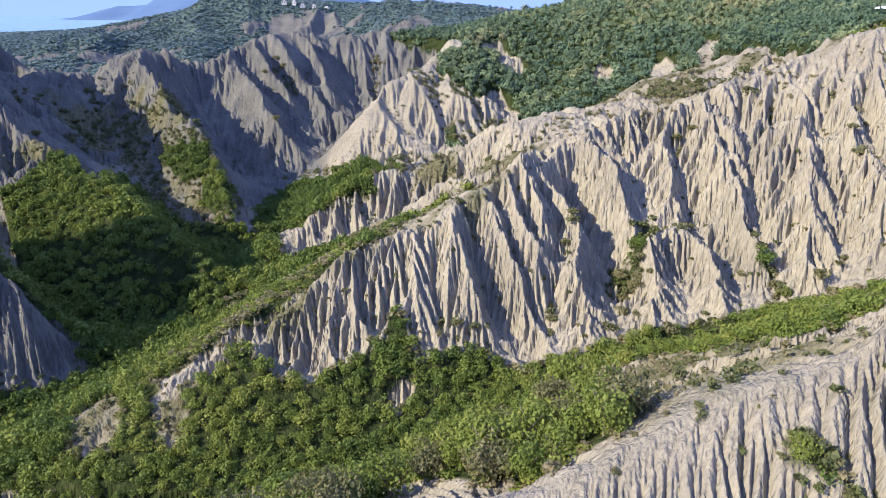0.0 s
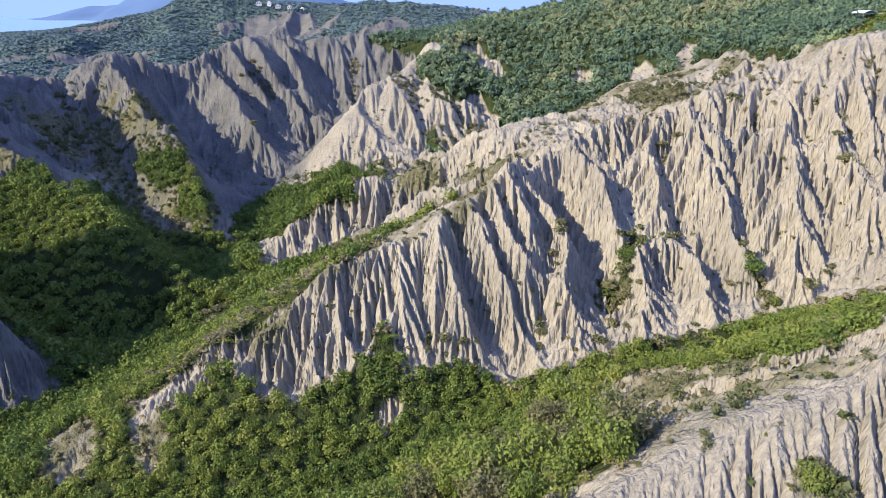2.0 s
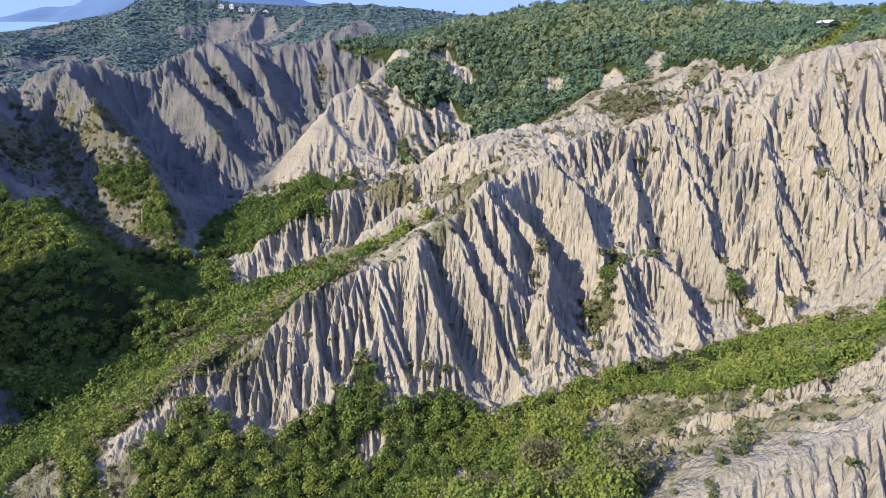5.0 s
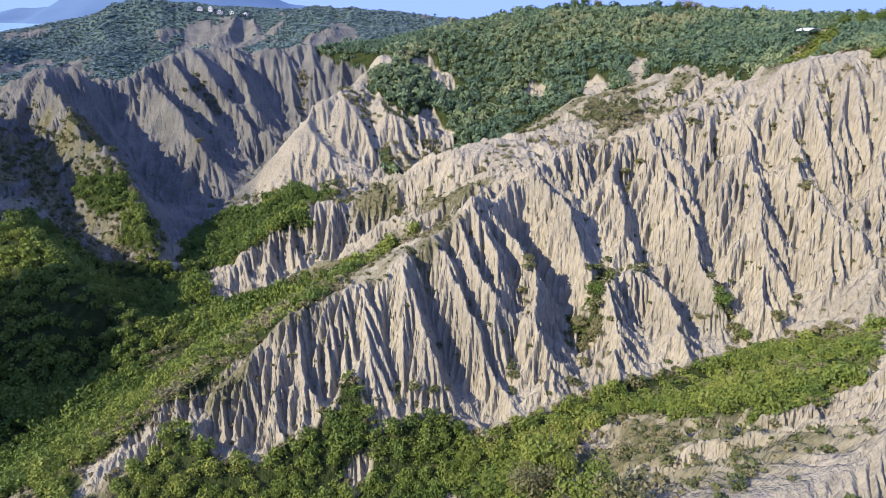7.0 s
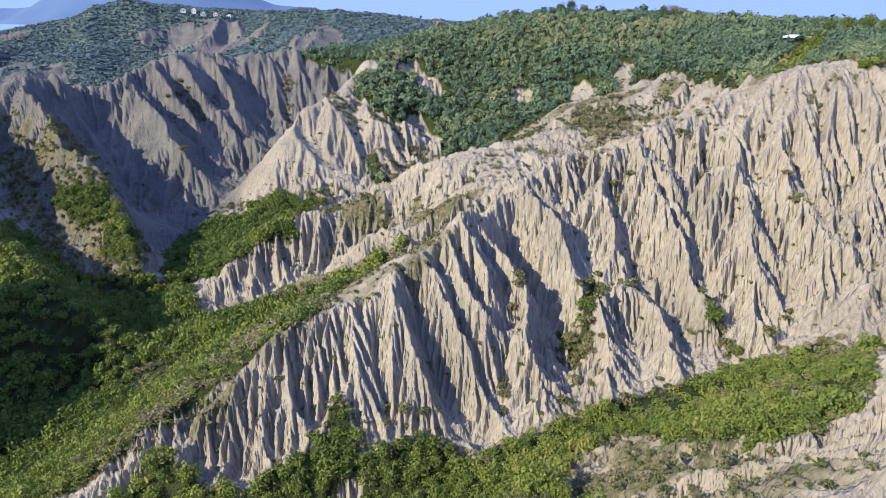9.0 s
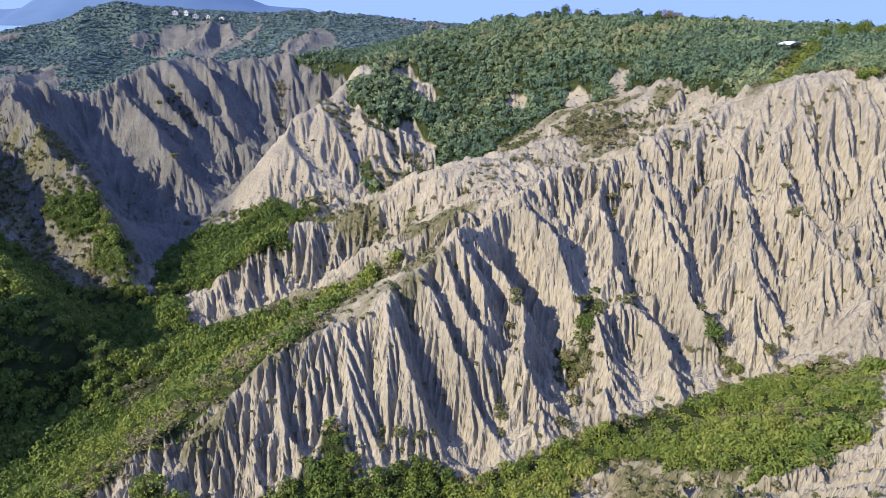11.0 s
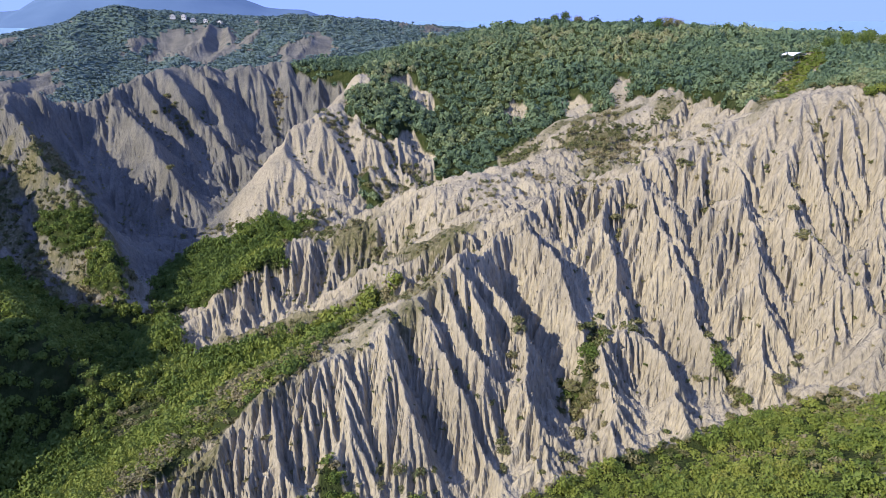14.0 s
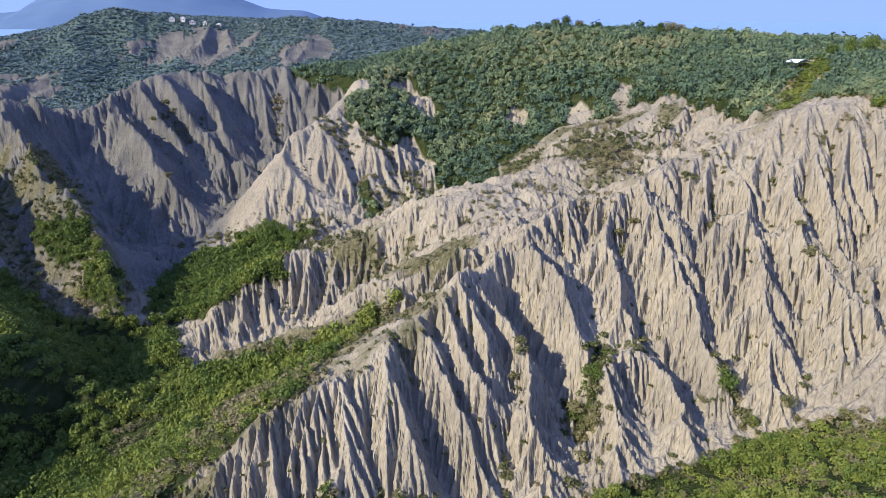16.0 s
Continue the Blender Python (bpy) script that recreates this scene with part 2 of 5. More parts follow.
distant((-900, 1240, 48), (-760, 1240, 52), (-666, 1240, 52), (-600, 1240, 64), (-560, 1240, 71), (-515, 1240, 77), (-470, 1240, 86), (-430, 1240, 99), (-390, 1240, 112), (-355, 1240, 125), (-300, 1235, 109), (-248, 1225, 100), (-120, 1194, 97), (-75, 1165, 104), (-31, 1131, 103), (15, 1060, 84), (31, 1040, 80), (120, 920, 70), (300, 850, 70), (600, 800, 70))  # far ridge
distant((-480, 1000, 60), (-387, 1080, 62), (-330, 1130, 72), (-248, 1225, 95))  # far spur
distant((-200, 960, 50), (-150, 1080, 68), (-120, 1194, 92))  # far spur b
distant((-60, 860, 62), (-45, 1000, 80), (-31, 1131, 96))  # far spur c
distant((-600, 800, 30), (-380, 850, 28), (-250, 840, 28), (-100, 790, 36))  # far foot
distant((-280, 900, 36), (-260, 1000, 48), (-240, 1120, 70))  # far dale
distant((-900, 1700, 60), (-300, 1800, 60), (300, 1700, 60), (900, 1300, 60), (1000, 500, 60), (1000, -300, 20), (0, -900, 10), (-900, -300, 10), (-1100, 500, 40))  # beyond

knots = np.array(knots)
keep = []
for i, k in enumerate(knots):
    if not keep or np.min(np.hypot(*(knots[keep, :2] - k[:2]).T)) > 1.6:
        keep.append(i)
knots = knots[keep]


def solve_surface(k):
    """Weights of a surface of cones through the knots."""
    d = np.hypot(k[:, None, 0] - k[None, :, 0], k[:, None, 1] - k[None, :, 1])
    n = len(k)
    a = np.zeros((n + 3, n + 3))
    a[:n, :n] = -d - 0.6 * np.eye(n) * 0.5
    a[:n, n], a[:n, n + 1:], a[n, :n], a[n + 1:, :n] = 1, k[:, :2] / 100, 1, k[:, :2].T / 100
    return np.linalg.solve(a, np.r_[k[:, 2], 0, 0, 0])


surface = solve_surface(knots)


def base_height(x, y):
    shape, x, y = np.shape(x), np.ravel(x), np.ravel(y)
    out, kx, ky = np.empty(len(x)), knots[:, 0].astype(np.float32), knots[:, 1].astype(np.float32)
    w = -surface[:-3].astype(np.float32)
    for i in range(0, len(x), 20000):
        a, b = x[i:i + 20000].astype(np.float32), y[i:i + 20000].astype(np.float32)
        d = np.sqrt((a[:, None] - kx) ** 2 + (b[:, None] - ky) ** 2)
        out[i:i + 20000] = d @ w
    out += surface[-3] + x / 100 * surface[-2] + y / 100 * surface[-1]
    return out.reshape(shape)


# ---- noise on arrays ----
def hashed(i, j, seed):
    h = (i.astype(np.int64) * 374761393 + j.astype(np.int64) * 668265263 + seed * 974634777) & 0xFFFFFFFF
    h = ((h ^ (h >> 13)) * 1274126177) & 0xFFFFFFFF
    return ((h ^ (h >> 16)) & 0xFFFFFF) / 16777216.0


def value_noise(x, y, seed=0):
    i, j = np.floor(x), np.floor(y)
    u, v = x - i, y - j
    u, v = u * u * (3 - 2 * u), v * v * (3 - 2 * v)
    i, j = i.astype(np.int64), j.astype(np.int64)
    a, b = hashed(i, j, seed), hashed(i + 1, j, seed)
    c, d = hashed(i, j + 1, seed), hashed(i + 1, j + 1, seed)
    return (a + (b - a) * u) * (1 - v) + (c + (d - c) * u) * v


def fbm(x, y, size, octaves=4, seed=0):
    total, amp, out = 0, 1.0, 0
    for o in range(octaves):
        out = out + amp * value_noise(x / size * 2 ** o, y / size * 2 ** o, seed + 17 * o)
        total, amp = total + amp, amp * 0.5
    return out / total - 0.5


# ---- where things grow ----
WOODS, SCARS, LAWNS, THIN, HAZY_BEDS = [], [], [], [], []


def grown(*outline):
    WOODS.append(list(outline))


def bared(*outline):
    SCARS.append(list(outline))


def grassed(*outline):
    LAWNS.append(list(outline))


def thinly(*outline):
    THIN.append(list(outline))


def hazy_bedded(*outline):
    HAZY_BEDS.append(list(outline))


grown((-80, 129), (-56, 138), (-44, 143), (-35, 149), (-26, 149.5), (-16, 155), (-7, 160), (0, 161), (4, 166), (7, 172), (12, 177), (6, 184), (-6, 189), (-20, 196), (-30, 206), (-55, 210), (-85, 198), (-120, 170), (-120, 130))  # fin back
grown((-59, 139), (-44, 143), (-35, 149), (-26, 149.5), (-16, 155), (-7, 160), (0, 161), (4, 166), (7, 172), (8, 200), (2, 200), (-8, 201), (-14, 203), (-28, 208), (-41, 214), (-59, 240), (-62, 211), (-72, 199), (-87, 194), (-96, 181), (-97, 172))  # fin far
grown((-67, 212), (-57, 240), (-60, 246), (-75, 280), (-82, 273), (-94, 272), (-109, 278), (-99, 213), (-87, 194), (-72, 199))  # valley wood
grown((-112, 152), (-108, 160), (-105, 167), (-92, 170), (-68, 137), (-59, 130), (-52, 130), (-49, 131), (-47, 133), (-43, 134), (-37, 130), (-28, 127), (-27, 129), (-18, 132), (-16, 134), (-10, 136), (-8, 134), (-6, 131), (-1, 132), (8, 134), (14, 131), (17, 130), (26, 133), (39, 136), (52, 138), (64, 139), (80, 145), (89, 141), (96, 140), (65, 93), (59, 92), (55, 92), (51, 92), (49, 98), (44, 103), (43, 114), (36, 110), (27, 105), (23, 98), (19, 93), (14, 99), (7, 112), (3, 112), (5, 103), (10, 89), (13, 83), (15, 73), (13, 66), (9, 77), (5, 76), (-8, 96), (-14, 101), (-18, 100), (-52, 108), (-88, 114), (-130, 60), (-130, 150))  # foot
grown((68, 130), (76, 125), (93, 133), (101, 133), (71, 99), (67, 100), (62, 103), (58, 110))  # foot right
grown((17, 85), (22, 89), (27, 87), (25, 76), (20, 70), (16, 72))  # clump
grown((-161, 246), (-154, 255), (-152, 270), (-142, 266), (-128, 250), (-154, 316), (-134, 302), (-108, 277), (-89, 269), (-79, 277), (-72, 266), (-74, 248), (-71, 210), (-85, 194), (-96, 179), (-103, 177), (-113, 182), (-130, 204), (-120, 177), (-122, 177))  # left
grown((-73, 276), (-66, 282), (-49, 259), (-41, 262), (-29, 265), (-24, 322), (-19, 330), (-30, 335), (-40, 344), (-54, 346), (-62, 330), (-69, 301), (-77, 293))  # middle back
grown((-134, 327), (-122, 320), (-110, 315), (-100, 305), (-101, 298), (-110, 301), (-125, 311))  # tongue upper
grown((-107, 297), (-97, 296), (-92, 292), (-88, 284), (-86, 272), (-94, 274), (-102, 282))  # tongue lower
grown((-41, 535), (-37, 530), (-21, 515), (-6, 509), (14, 478), (12, 452), (1, 449), (-3, 421), (8, 406), (20, 397), (35, 399), (42, 385), (43, 366), (49, 368), (61, 356), (73, 350), (85, 335), (98, 341), (115, 344), (134, 365), (149, 368), (161, 362), (153, 331), (155, 311), (146, 282), (145, 266), (155, 278), (152, 258), (159, 256), (150, 228), (149, 213), (420, 230), (900, 320), (700, 900), (-200, 800), (-120, 620), (-30, 555))  # hill
grown((50, 169), (53, 171), (54, 167), (48, 154), (45, 153), (42, 154), (40, 154), (42, 159), (45, 157))  # gully tower
grown((75, 159), (79, 160), (79, 154), (80, 148), (81, 145), (78, 146), (76, 152), (74, 153))  # gully blade
grown((-12, 140), (-8, 139), (-7, 135), (-6, 133), (-8, 129), (-12, 130), (-13, 137))  # face trees
grown((36, 63), (38, 64), (40, 64), (41, 62), (41, 59), (38, 61), (36, 61))  # lobe trees
grown((0, 373), (6, 373), (9, 354), (16, 349), (7, 346), (2, 357))  # pyramid trees
grown((-60, 96), (-20, 92), (-6, 84), (-22, 66), (-46, 52), (-80, 52), (-120, 60), (-125, 110))  # foot low
grown((-84, 291), (-81, 320), (-70, 339), (-49, 335), (-44, 312), (-59, 302), (-68, 289), (-77, 282))  # bowl shrubs
grown((-118, 150), (-75, 160), (-62, 200), (-66, 232), (-80, 262), (-104, 262), (-120, 235))  # valley fill
grown((-210, 145), (-150, 150), (-122, 158), (-106, 170), (-112, 188), (-150, 195), (-210, 195))  # spur
grown((-1500, 575), (-180, 575), (-100, 580), (-60, 575), (0, 545), (120, 580), (1500, 700), (1500, 1700), (-1500, 1700))  # far
bared((-80, 124), (-80, 131), (-76, 134), (-72, 133), (-69, 126), (-67, 119), (-73, 119))  # a
bared((-62, 129), (-59, 131), (-56, 130), (-53, 123), (-52, 117), (-56, 117), (-60, 126))  # b
bared((-10.6, 126.4), (-6.5, 128), (-7, 125), (-10, 122), (-12, 124))  # c
bared((25, 476), (36, 492), (47, 475), (53, 444), (44, 438), (35, 464))  # hill a
bared((114, 401), (121, 408), (127, 404), (126, 379), (118, 366), (112, 382))  # hill b
bared((134, 383), (148, 406), (154, 400), (143, 376), (133, 366))  # hill c
bared((29, 390), (35, 395), (42, 375), (40, 364), (33, 370))  # hill d
bared((88, 419), (95, 434), (102, 428), (97, 408), (89, 403))  # hill e
bared((73, 369), (88, 372), (107, 375), (124, 365), (139, 366), (151, 366), (138, 337), (128, 344), (107, 333), (91, 333), (69, 300))  # hill foot
thinly((73, 369), (88, 372), (107, 375), (124, 365), (139, 366), (151, 366), (138, 337), (128, 344), (107, 333), (91, 333), (69, 300))  # hill foot
grassed((73, 369), (88, 372), (107, 375), (124, 365), (139, 366), (151, 366), (138, 337), (128, 344), (107, 333), (91, 333), (69, 300))  # hill foot
bared((22, 397), (29, 415), (35, 413), (43, 388), (39, 374), (34, 387))  # pyramid back
bared((3, 111), (8, 116), (14, 101), (17, 85), (15, 80), (10, 92), (7, 107))  # bench low
grassed((3, 111), (8, 116), (14, 101), (17, 85), (15, 80), (10, 92), (7, 107))  # bench low
bared((25, 104), (34, 119), (45, 125), (47, 101), (50, 98), (45, 87), (38, 90), (31, 92), (25, 89))  # bench high
grassed((25, 104), (34, 119), (45, 125), (47, 101), (50, 98), (45, 87), (38, 90), (31, 92), (25, 89))  # bench high
thinly((25, 104), (34, 119), (45, 125), (47, 101), (50, 98), (45, 87), (38, 90), (31, 92), (25, 89))  # bench high
bared((-124, 160), (-124, 174), (-121, 181), (-113, 184), (-106, 181), (-103, 173), (-108, 165), (-118, 160))  # left bluff
bared((-14, 150), (-7, 154), (0, 155), (5, 159), (11, 167), (22, 177), (24, 184), (14, 192), (2, 190), (-6, 178), (-12, 164))  # fin top
bared((-290, 1128), (-260, 1182), (-210, 1176), (-161, 1183), (-135, 1027), (-189, 996), (-257, 1040))  # far a
bared((-98, 913), (-78, 979), (-58, 1025), (-36, 1046), (-2, 982), (-33, 901), (-71, 873))  # far b
grassed((-82, 122), (-80, 134), (-70, 134), (-64, 128), (-58, 132), (-50, 120), (-60, 114), (-72, 115))  # foot bluffs
grassed((32, 102), (42, 99), (48, 96), (52, 93), (47, 74), (44, 72), (35, 71), (32, 71), (24, 71), (17, 85), (10, 91), (5, 106), (9, 111), (19, 93))  # bench
grassed((28, 84), (38, 87), (45, 87), (49, 84), (51, 79), (55, 78), (50, 72), (46, 73), (41, 74), (36, 75), (31, 75))  # bench scrub
grassed((-44, 139), (-26, 144.5), (-7, 156), (5, 160), (14, 170), (20, 178), (14, 182), (5, 170), (-7, 162), (-26, 150), (-44, 144))  # crest
grassed((-49, 241), (-38, 245), (-22, 211), (-8, 206), (-2, 203), (7, 200), (5, 166), (-3, 161), (-13, 164), (-28, 202))  # bench b
grassed((-157, 412), (-133, 391), (-100, 307), (-89, 295), (-85, 270), (-106, 283), (-134, 316), (-142, 338), (-155, 367))  # tongue all
grassed((24, 72), (31, 76), (38, 78), (42, 75), (47, 74), (46, 70), (40, 70), (34, 70), (28, 69), (24, 68))  # bench olive
grassed((-19, 332), (12, 262), (31, 215), (28, 195), (8, 213), (-8, 260))  # shoulder top
grassed((2, 267), (16, 256), (24, 209), (20, 200), (9, 251), (4, 258))  # col
grassed((97, 338), (117, 321), (83, 218), (73, 212), (80, 277))  # saddle
grassed((134, 331), (157, 353), (151, 329), (131, 308))  # far crest
grassed((120, 225), (180, 306), (210, 348), (232, 344), (192, 282), (154, 249))  # lawn
grassed((-155, 353), (-147, 365), (-126, 343), (-111, 327), (-110, 315), (-129, 323), (-145, 340))  # tongue
grassed((-175, 275), (-154, 274), (-154, 302), (-131, 247), (-154, 257), (-169, 262))  # left
grassed((-215, 377), (-161, 380), (-155, 353), (-139, 329), (-129, 314), (-108, 280), (-134, 302), (-155, 317), (-179, 345), (-198, 358))  # left gully
grassed((-137, 333), (-109, 328), (-96, 302), (-99, 292), (-124, 307))  # tongue low
grassed((56, 362), (73, 402), (95, 416), (110, 380), (110, 344), (87, 341), (73, 347))  # hillfoot
hazy_bedded((-320, 300), (-190, 330), (-150, 320), (-100, 285), (-78, 290), (-62, 365), (-60, 395), (-40, 425), (-20, 470), (0, 505), (20, 560), (-60, 600), (-260, 600), (-420, 450))  # bowl
hazy_bedded((-1500, 640), (1500, 640), (1500, 1700), (-1500, 1700))  # far
hazy_bedded((-300, 240), (-190, 250), (-140, 240), (-100, 240), (-85, 262), (-100, 290), (-190, 340), (-320, 330))  # left
hazy_bedded((-200, 120), (-100, 120), (-95, 200), (-200, 220))  # left spur
thinly((-223, 361), (-210, 391), (-171, 400), (-152, 361), (-140, 332), (-129, 314), (-143, 321), (-165, 344), (-177, 330), (-199, 339), (-182, 289))  # left upper
thinly((-157, 412), (-133, 391), (-100, 307), (-89, 295), (-85, 270), (-106, 283), (-134, 316), (-142, 338), (-155, 367))  # tongue strip
thinly((-150, 338), (-132, 324), (-119, 297), (-98, 278), (-80, 270), (-78, 252), (-102, 255), (-107, 235))  # gully foot
thinly((-87, 361), (-63, 361), (-45, 353), (-33, 323), (-57, 289), (-66, 280), (-80, 281))  # bowl floor
thinly((-119, 456), (-106, 469), (-89, 473), (-89, 452), (-102, 443))  # bowl top
thinly((-55, 518), (-40, 514), (-43, 478), (-53, 482))  # bowl corner
thinly((-22, 404), (0, 440), (18, 403), (40, 372), (17, 255), (6, 347), (-5, 367), (-16, 383))  # pyramid
thinly((-30, 338), (-8, 359), (5, 270), (1, 262), (-16, 267))  # pyramid low
thinly((69, 367), (96, 359), (116, 322), (155, 365), (152, 333), (128, 301), (77, 208), (58, 199), (55, 245))  # far crest
thinly((52, 263), (97, 338), (120, 330), (149, 347), (142, 306), (123, 284), (74, 210), (68, 247))  # saddle
thinly((1, 267), (13, 259), (24, 206), (20, 173), (12, 202), (3, 258))  # col
thinly((162, 282), (170, 263), (147, 209), (138, 195), (131, 204), (124, 210))  # near top
thinly((114, 203), (132, 189), (124, 170), (108, 171), (106, 181))  # face right
thinly((32, 102), (42, 99), (48, 96), (47, 74), (44, 72), (35, 71), (32, 71), (24, 71), (17, 85), (10, 91))  # bench
thinly((28, 84), (38, 87), (45, 87), (49, 84), (51, 79), (55, 78), (50, 72), (46, 73), (41, 74), (36, 75), (31, 75))  # bench scrub
thinly((14, 106), (19, 117), (28, 114), (35, 105), (35, 96), (29, 89), (26, 87))  # bench low
thinly((-49, 241), (-22, 213), (-2, 203), (17, 200), (19, 173), (5, 166), (-13, 164))  # shoulder
thinly((-30, 143), (-7, 154), (5, 159), (22, 177), (24, 186), (14, 194), (0, 194), (-14, 180), (-30, 165))  # fin top
thinly((137, 323), (110, 219), (93, 187), (88, 195))  # right
thinly((-3, 141), (8, 141), (11, 136), (9, 130), (-1, 132))  # face
thinly((20, 151), (29, 154), (31, 141), (26, 135), (17, 138))  # fin face
thinly((40, 160), (56, 167), (54, 153), (45, 139), (34, 136))  # tower foot
thinly((-118, 170), (-118, 184), (-104, 176), (-111, 166), (-117, 163))  # left bluff
thinly((-19, 336), (12, 265), (37, 234), (29, 193), (8, 212), (-8, 258), (-24, 258))  # shoulder top
thinly((4, 378), (37, 367), (52, 263), (40, 210), (23, 250), (7, 344))  # ledge
thinly((23, 72), (31, 76), (41, 86), (43, 76), (55, 88), (47, 70), (40, 69), (33, 69), (28, 68), (24, 68))  # bench olive
thinly((-105, 165), (-52, 130), (-48, 116), (-77, 121))  # foot gaps


def inside(x, y, poly):
    """Metres inside (positive) or outside a polygon."""
    d, odd = np.full(np.shape(x), 1e9), np.zeros(np.shape(x), bool)
    for (ax, ay), (bx, by) in zip(poly, poly[1:] + poly[:1]):
        ex, ey = bx - ax, by - ay
        t = np.clip(((x - ax) * ex + (y - ay) * ey) / (ex * ex + ey * ey), 0, 1)
        d = np.minimum(d, np.hypot(x - ax - t * ex, y - ay - t * ey))
        cross = (ay > y) != (by > y)
        with np.errstate(divide="ignore", invalid="ignore"):
            odd ^= cross & (x < ex * (y - ay) / (ey if ey else 1e-9) + ax)
    return np.where(odd, d, -d)


def wooded(x, y):
    """0 on bare clay, 1 in closed wood."""
    best = np.full(np.shape(x), -1e9)
    for poly in WOODS:
        best = np.maximum(best, inside(x, y, poly))
    best = np.where(y > 640, np.minimum(best, (0.15 - fbm(x, y, 130, 4, 46)) * 260), best)
    # on the far slopes the bare ground shows in strips between wooded gullies
    best = np.where(y > 700, np.maximum(best, 60 * (fbm(x * 1.6, y * 0.5, 30, 3, 48) + 0.04)), best)
    for poly in SCARS:
        best = np.minimum(best, -inside(x, y, poly))
    best = best + 7 * fbm(x, y, 14, 3, 40) * np.clip(np.hypot(x, y) / 300, 0.5, 1.2) + 110 * fbm(x * 1.4, y * 0.7, 30, 4, 44) * np.clip((y - 600) / 300, 0, 1)
    return np.clip(best / 3 + 0.5, 0, 1)


def hazy_shale(x, y):
    """Where the beds are darker and greyer, with haze put into their colour: round the bowl, the tongue and on the far
    slopes.
    """
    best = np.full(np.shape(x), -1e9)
    for poly in HAZY_BEDS:
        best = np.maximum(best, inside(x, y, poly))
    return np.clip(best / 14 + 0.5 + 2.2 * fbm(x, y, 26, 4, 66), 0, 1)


def grassy(x, y):
    """0 on clean clay, 1 under dry grass and low scrub."""
    best = np.full(np.shape(x), -1e9)
    for poly in LAWNS:
        best = np.maximum(best, inside(x, y, poly))
    patch = fbm(x, y, 9, 4, 410)
    return np.clip(np.clip(best / 8, -1, 0.6) + 0.30 + patch * 4.0, 0, 1) * np.clip(best / 5 + 1, 0, 1)


MEADOW = [(131, 235), (176, 298), (193, 317), (214, 336), (214, 319), (195, 297), (167, 270), (132, 228)]      # tall dry grass below the pavilion
SCARS.append(MEADOW)
LAWNS.append(MEADOW)


# slopes of loose clay with little relief: the apron at the foot, the scree below the far crest, the foot bluffs
SMOOTH = [[(80, 207), (108, 192), (160, 188), (172, 232), (130, 242), (92, 236)], [(115, 152), (103, 150), (92, 149), (76, 137), (79, 129), (90, 129), (100, 132)], [(135, 303), (140, 308), (150, 311), (151, 300), (111, 225), (131, 278)], [(-90, 112), (-90, 140), (-64, 136), (-46, 128), (-46, 112)]]


# ---- the ground: one sheet on rings round the valley, finest in front ----
CX, CY = 0.0, -30.0
LEFT, RIGHT = -34.0, 42.5
INNER, OUTER, FRONT = 78.0, 640.0, 1001


def rings():
    near = [4.0]
    while near[-1] < INNER / 1.05:
        near.append(near[-1] * 1.045)
    n = 4 * 146
    share = np.linspace(0, 1, n + 1)
    pace = np.interp(share, [0, 0.10, 0.2, 0.62, 1], [1.7, 1.0, 0.75, 0.85, 1.65])
    grow = np.cumsum(pace)
    fine = INNER * (OUTER / INNER) ** ((grow - grow[0]) / (grow[-1] - grow[0]))
    far, r = [], OUTER
    while r < 6000:
        r += r * min(0.005 + (r - 620) / 620 * (0.005 if r < 1400 else 0.02), 0.09)
        far.append(r)
    return np.r_[near, fine, far], len(near), len(near) + n + 1


def spokes():
    front = np.linspace(LEFT, RIGHT, FRONT)
    back = np.linspace(RIGHT, 360 + LEFT, 80)[1:-1]
    return np.radians(np.r_[front, back])


(RR, ROW0, ROW1), TT = rings(), spokes()
TT = np.r_[TT, TT[0] + 2 * math.pi]
R, T = np.meshgrid(RR, TT, indexing="ij")
X, Y = CX + R * np.sin(T), CY + R * np.cos(T)


def slope_of(h):
    hr = np.gradient(h, RR, axis=0)
    ht = np.gradient(h, TT, axis=1) / R
    return hr * np.sin(T) + ht * np.cos(T), hr * np.cos(T) - ht * np.sin(T)


BASE = base_height(X, Y)
Z = BASE.copy()
far_mix = np.clip((R - 1500) / 700, 0, 1)
Z = Z * (1 - far_mix) + 40 * far_mix
WOOD = wooded(X, Y)
GRASS = grassy(X, Y) * (1 - WOOD)
HAZY_SHALE = hazy_shale(X, Y)
bare = (1 - WOOD) * (1 - 0.6 * GRASS)
gx, gy = slope_of(Z)
# the far slopes fall in long ribs towards the valley
ribs = 1 - np.abs(fbm(X, Y * 0.3, 85, 3, 51)) * 5
Z = Z + np.clip((Y - 640) / 160, 0, 1) * np.clip((1500 - R) / 300, 0, 1) * np.clip(np.hypot(gx, gy) / 0.25, 0, 1) * (16 * (ribs - 0.5) + 9 * (1 - WOOD) * (0.6 - 4.5 * np.abs(fbm(X, Y * 0.22, 30, 2, 53))))
Z = Z + 1.2 * fbm(X, Y, 30, 3, 7)
Z = Z + bare * 3.0 * fbm(X, Y, 13, 3, 18) * np.clip((Y - 330) / 80, 0, 1) * (Y < 640)

AROUND = ((1, 0), (-1, 0), (0, 1), (0, -1), (1, 1), (1, -1), (-1, 1), (-1, -1))


def beside(shape, di, dj):
    """Slices of a sheet and of its neighbours one step away."""
    n, m = shape
    return ((slice(max(0, -di), n - max(0, di)), slice(max(0, -dj), m - max(0, dj))),
            (slice(max(0, di), n + min(0, di)), slice(max(0, dj), m + min(0, dj))))


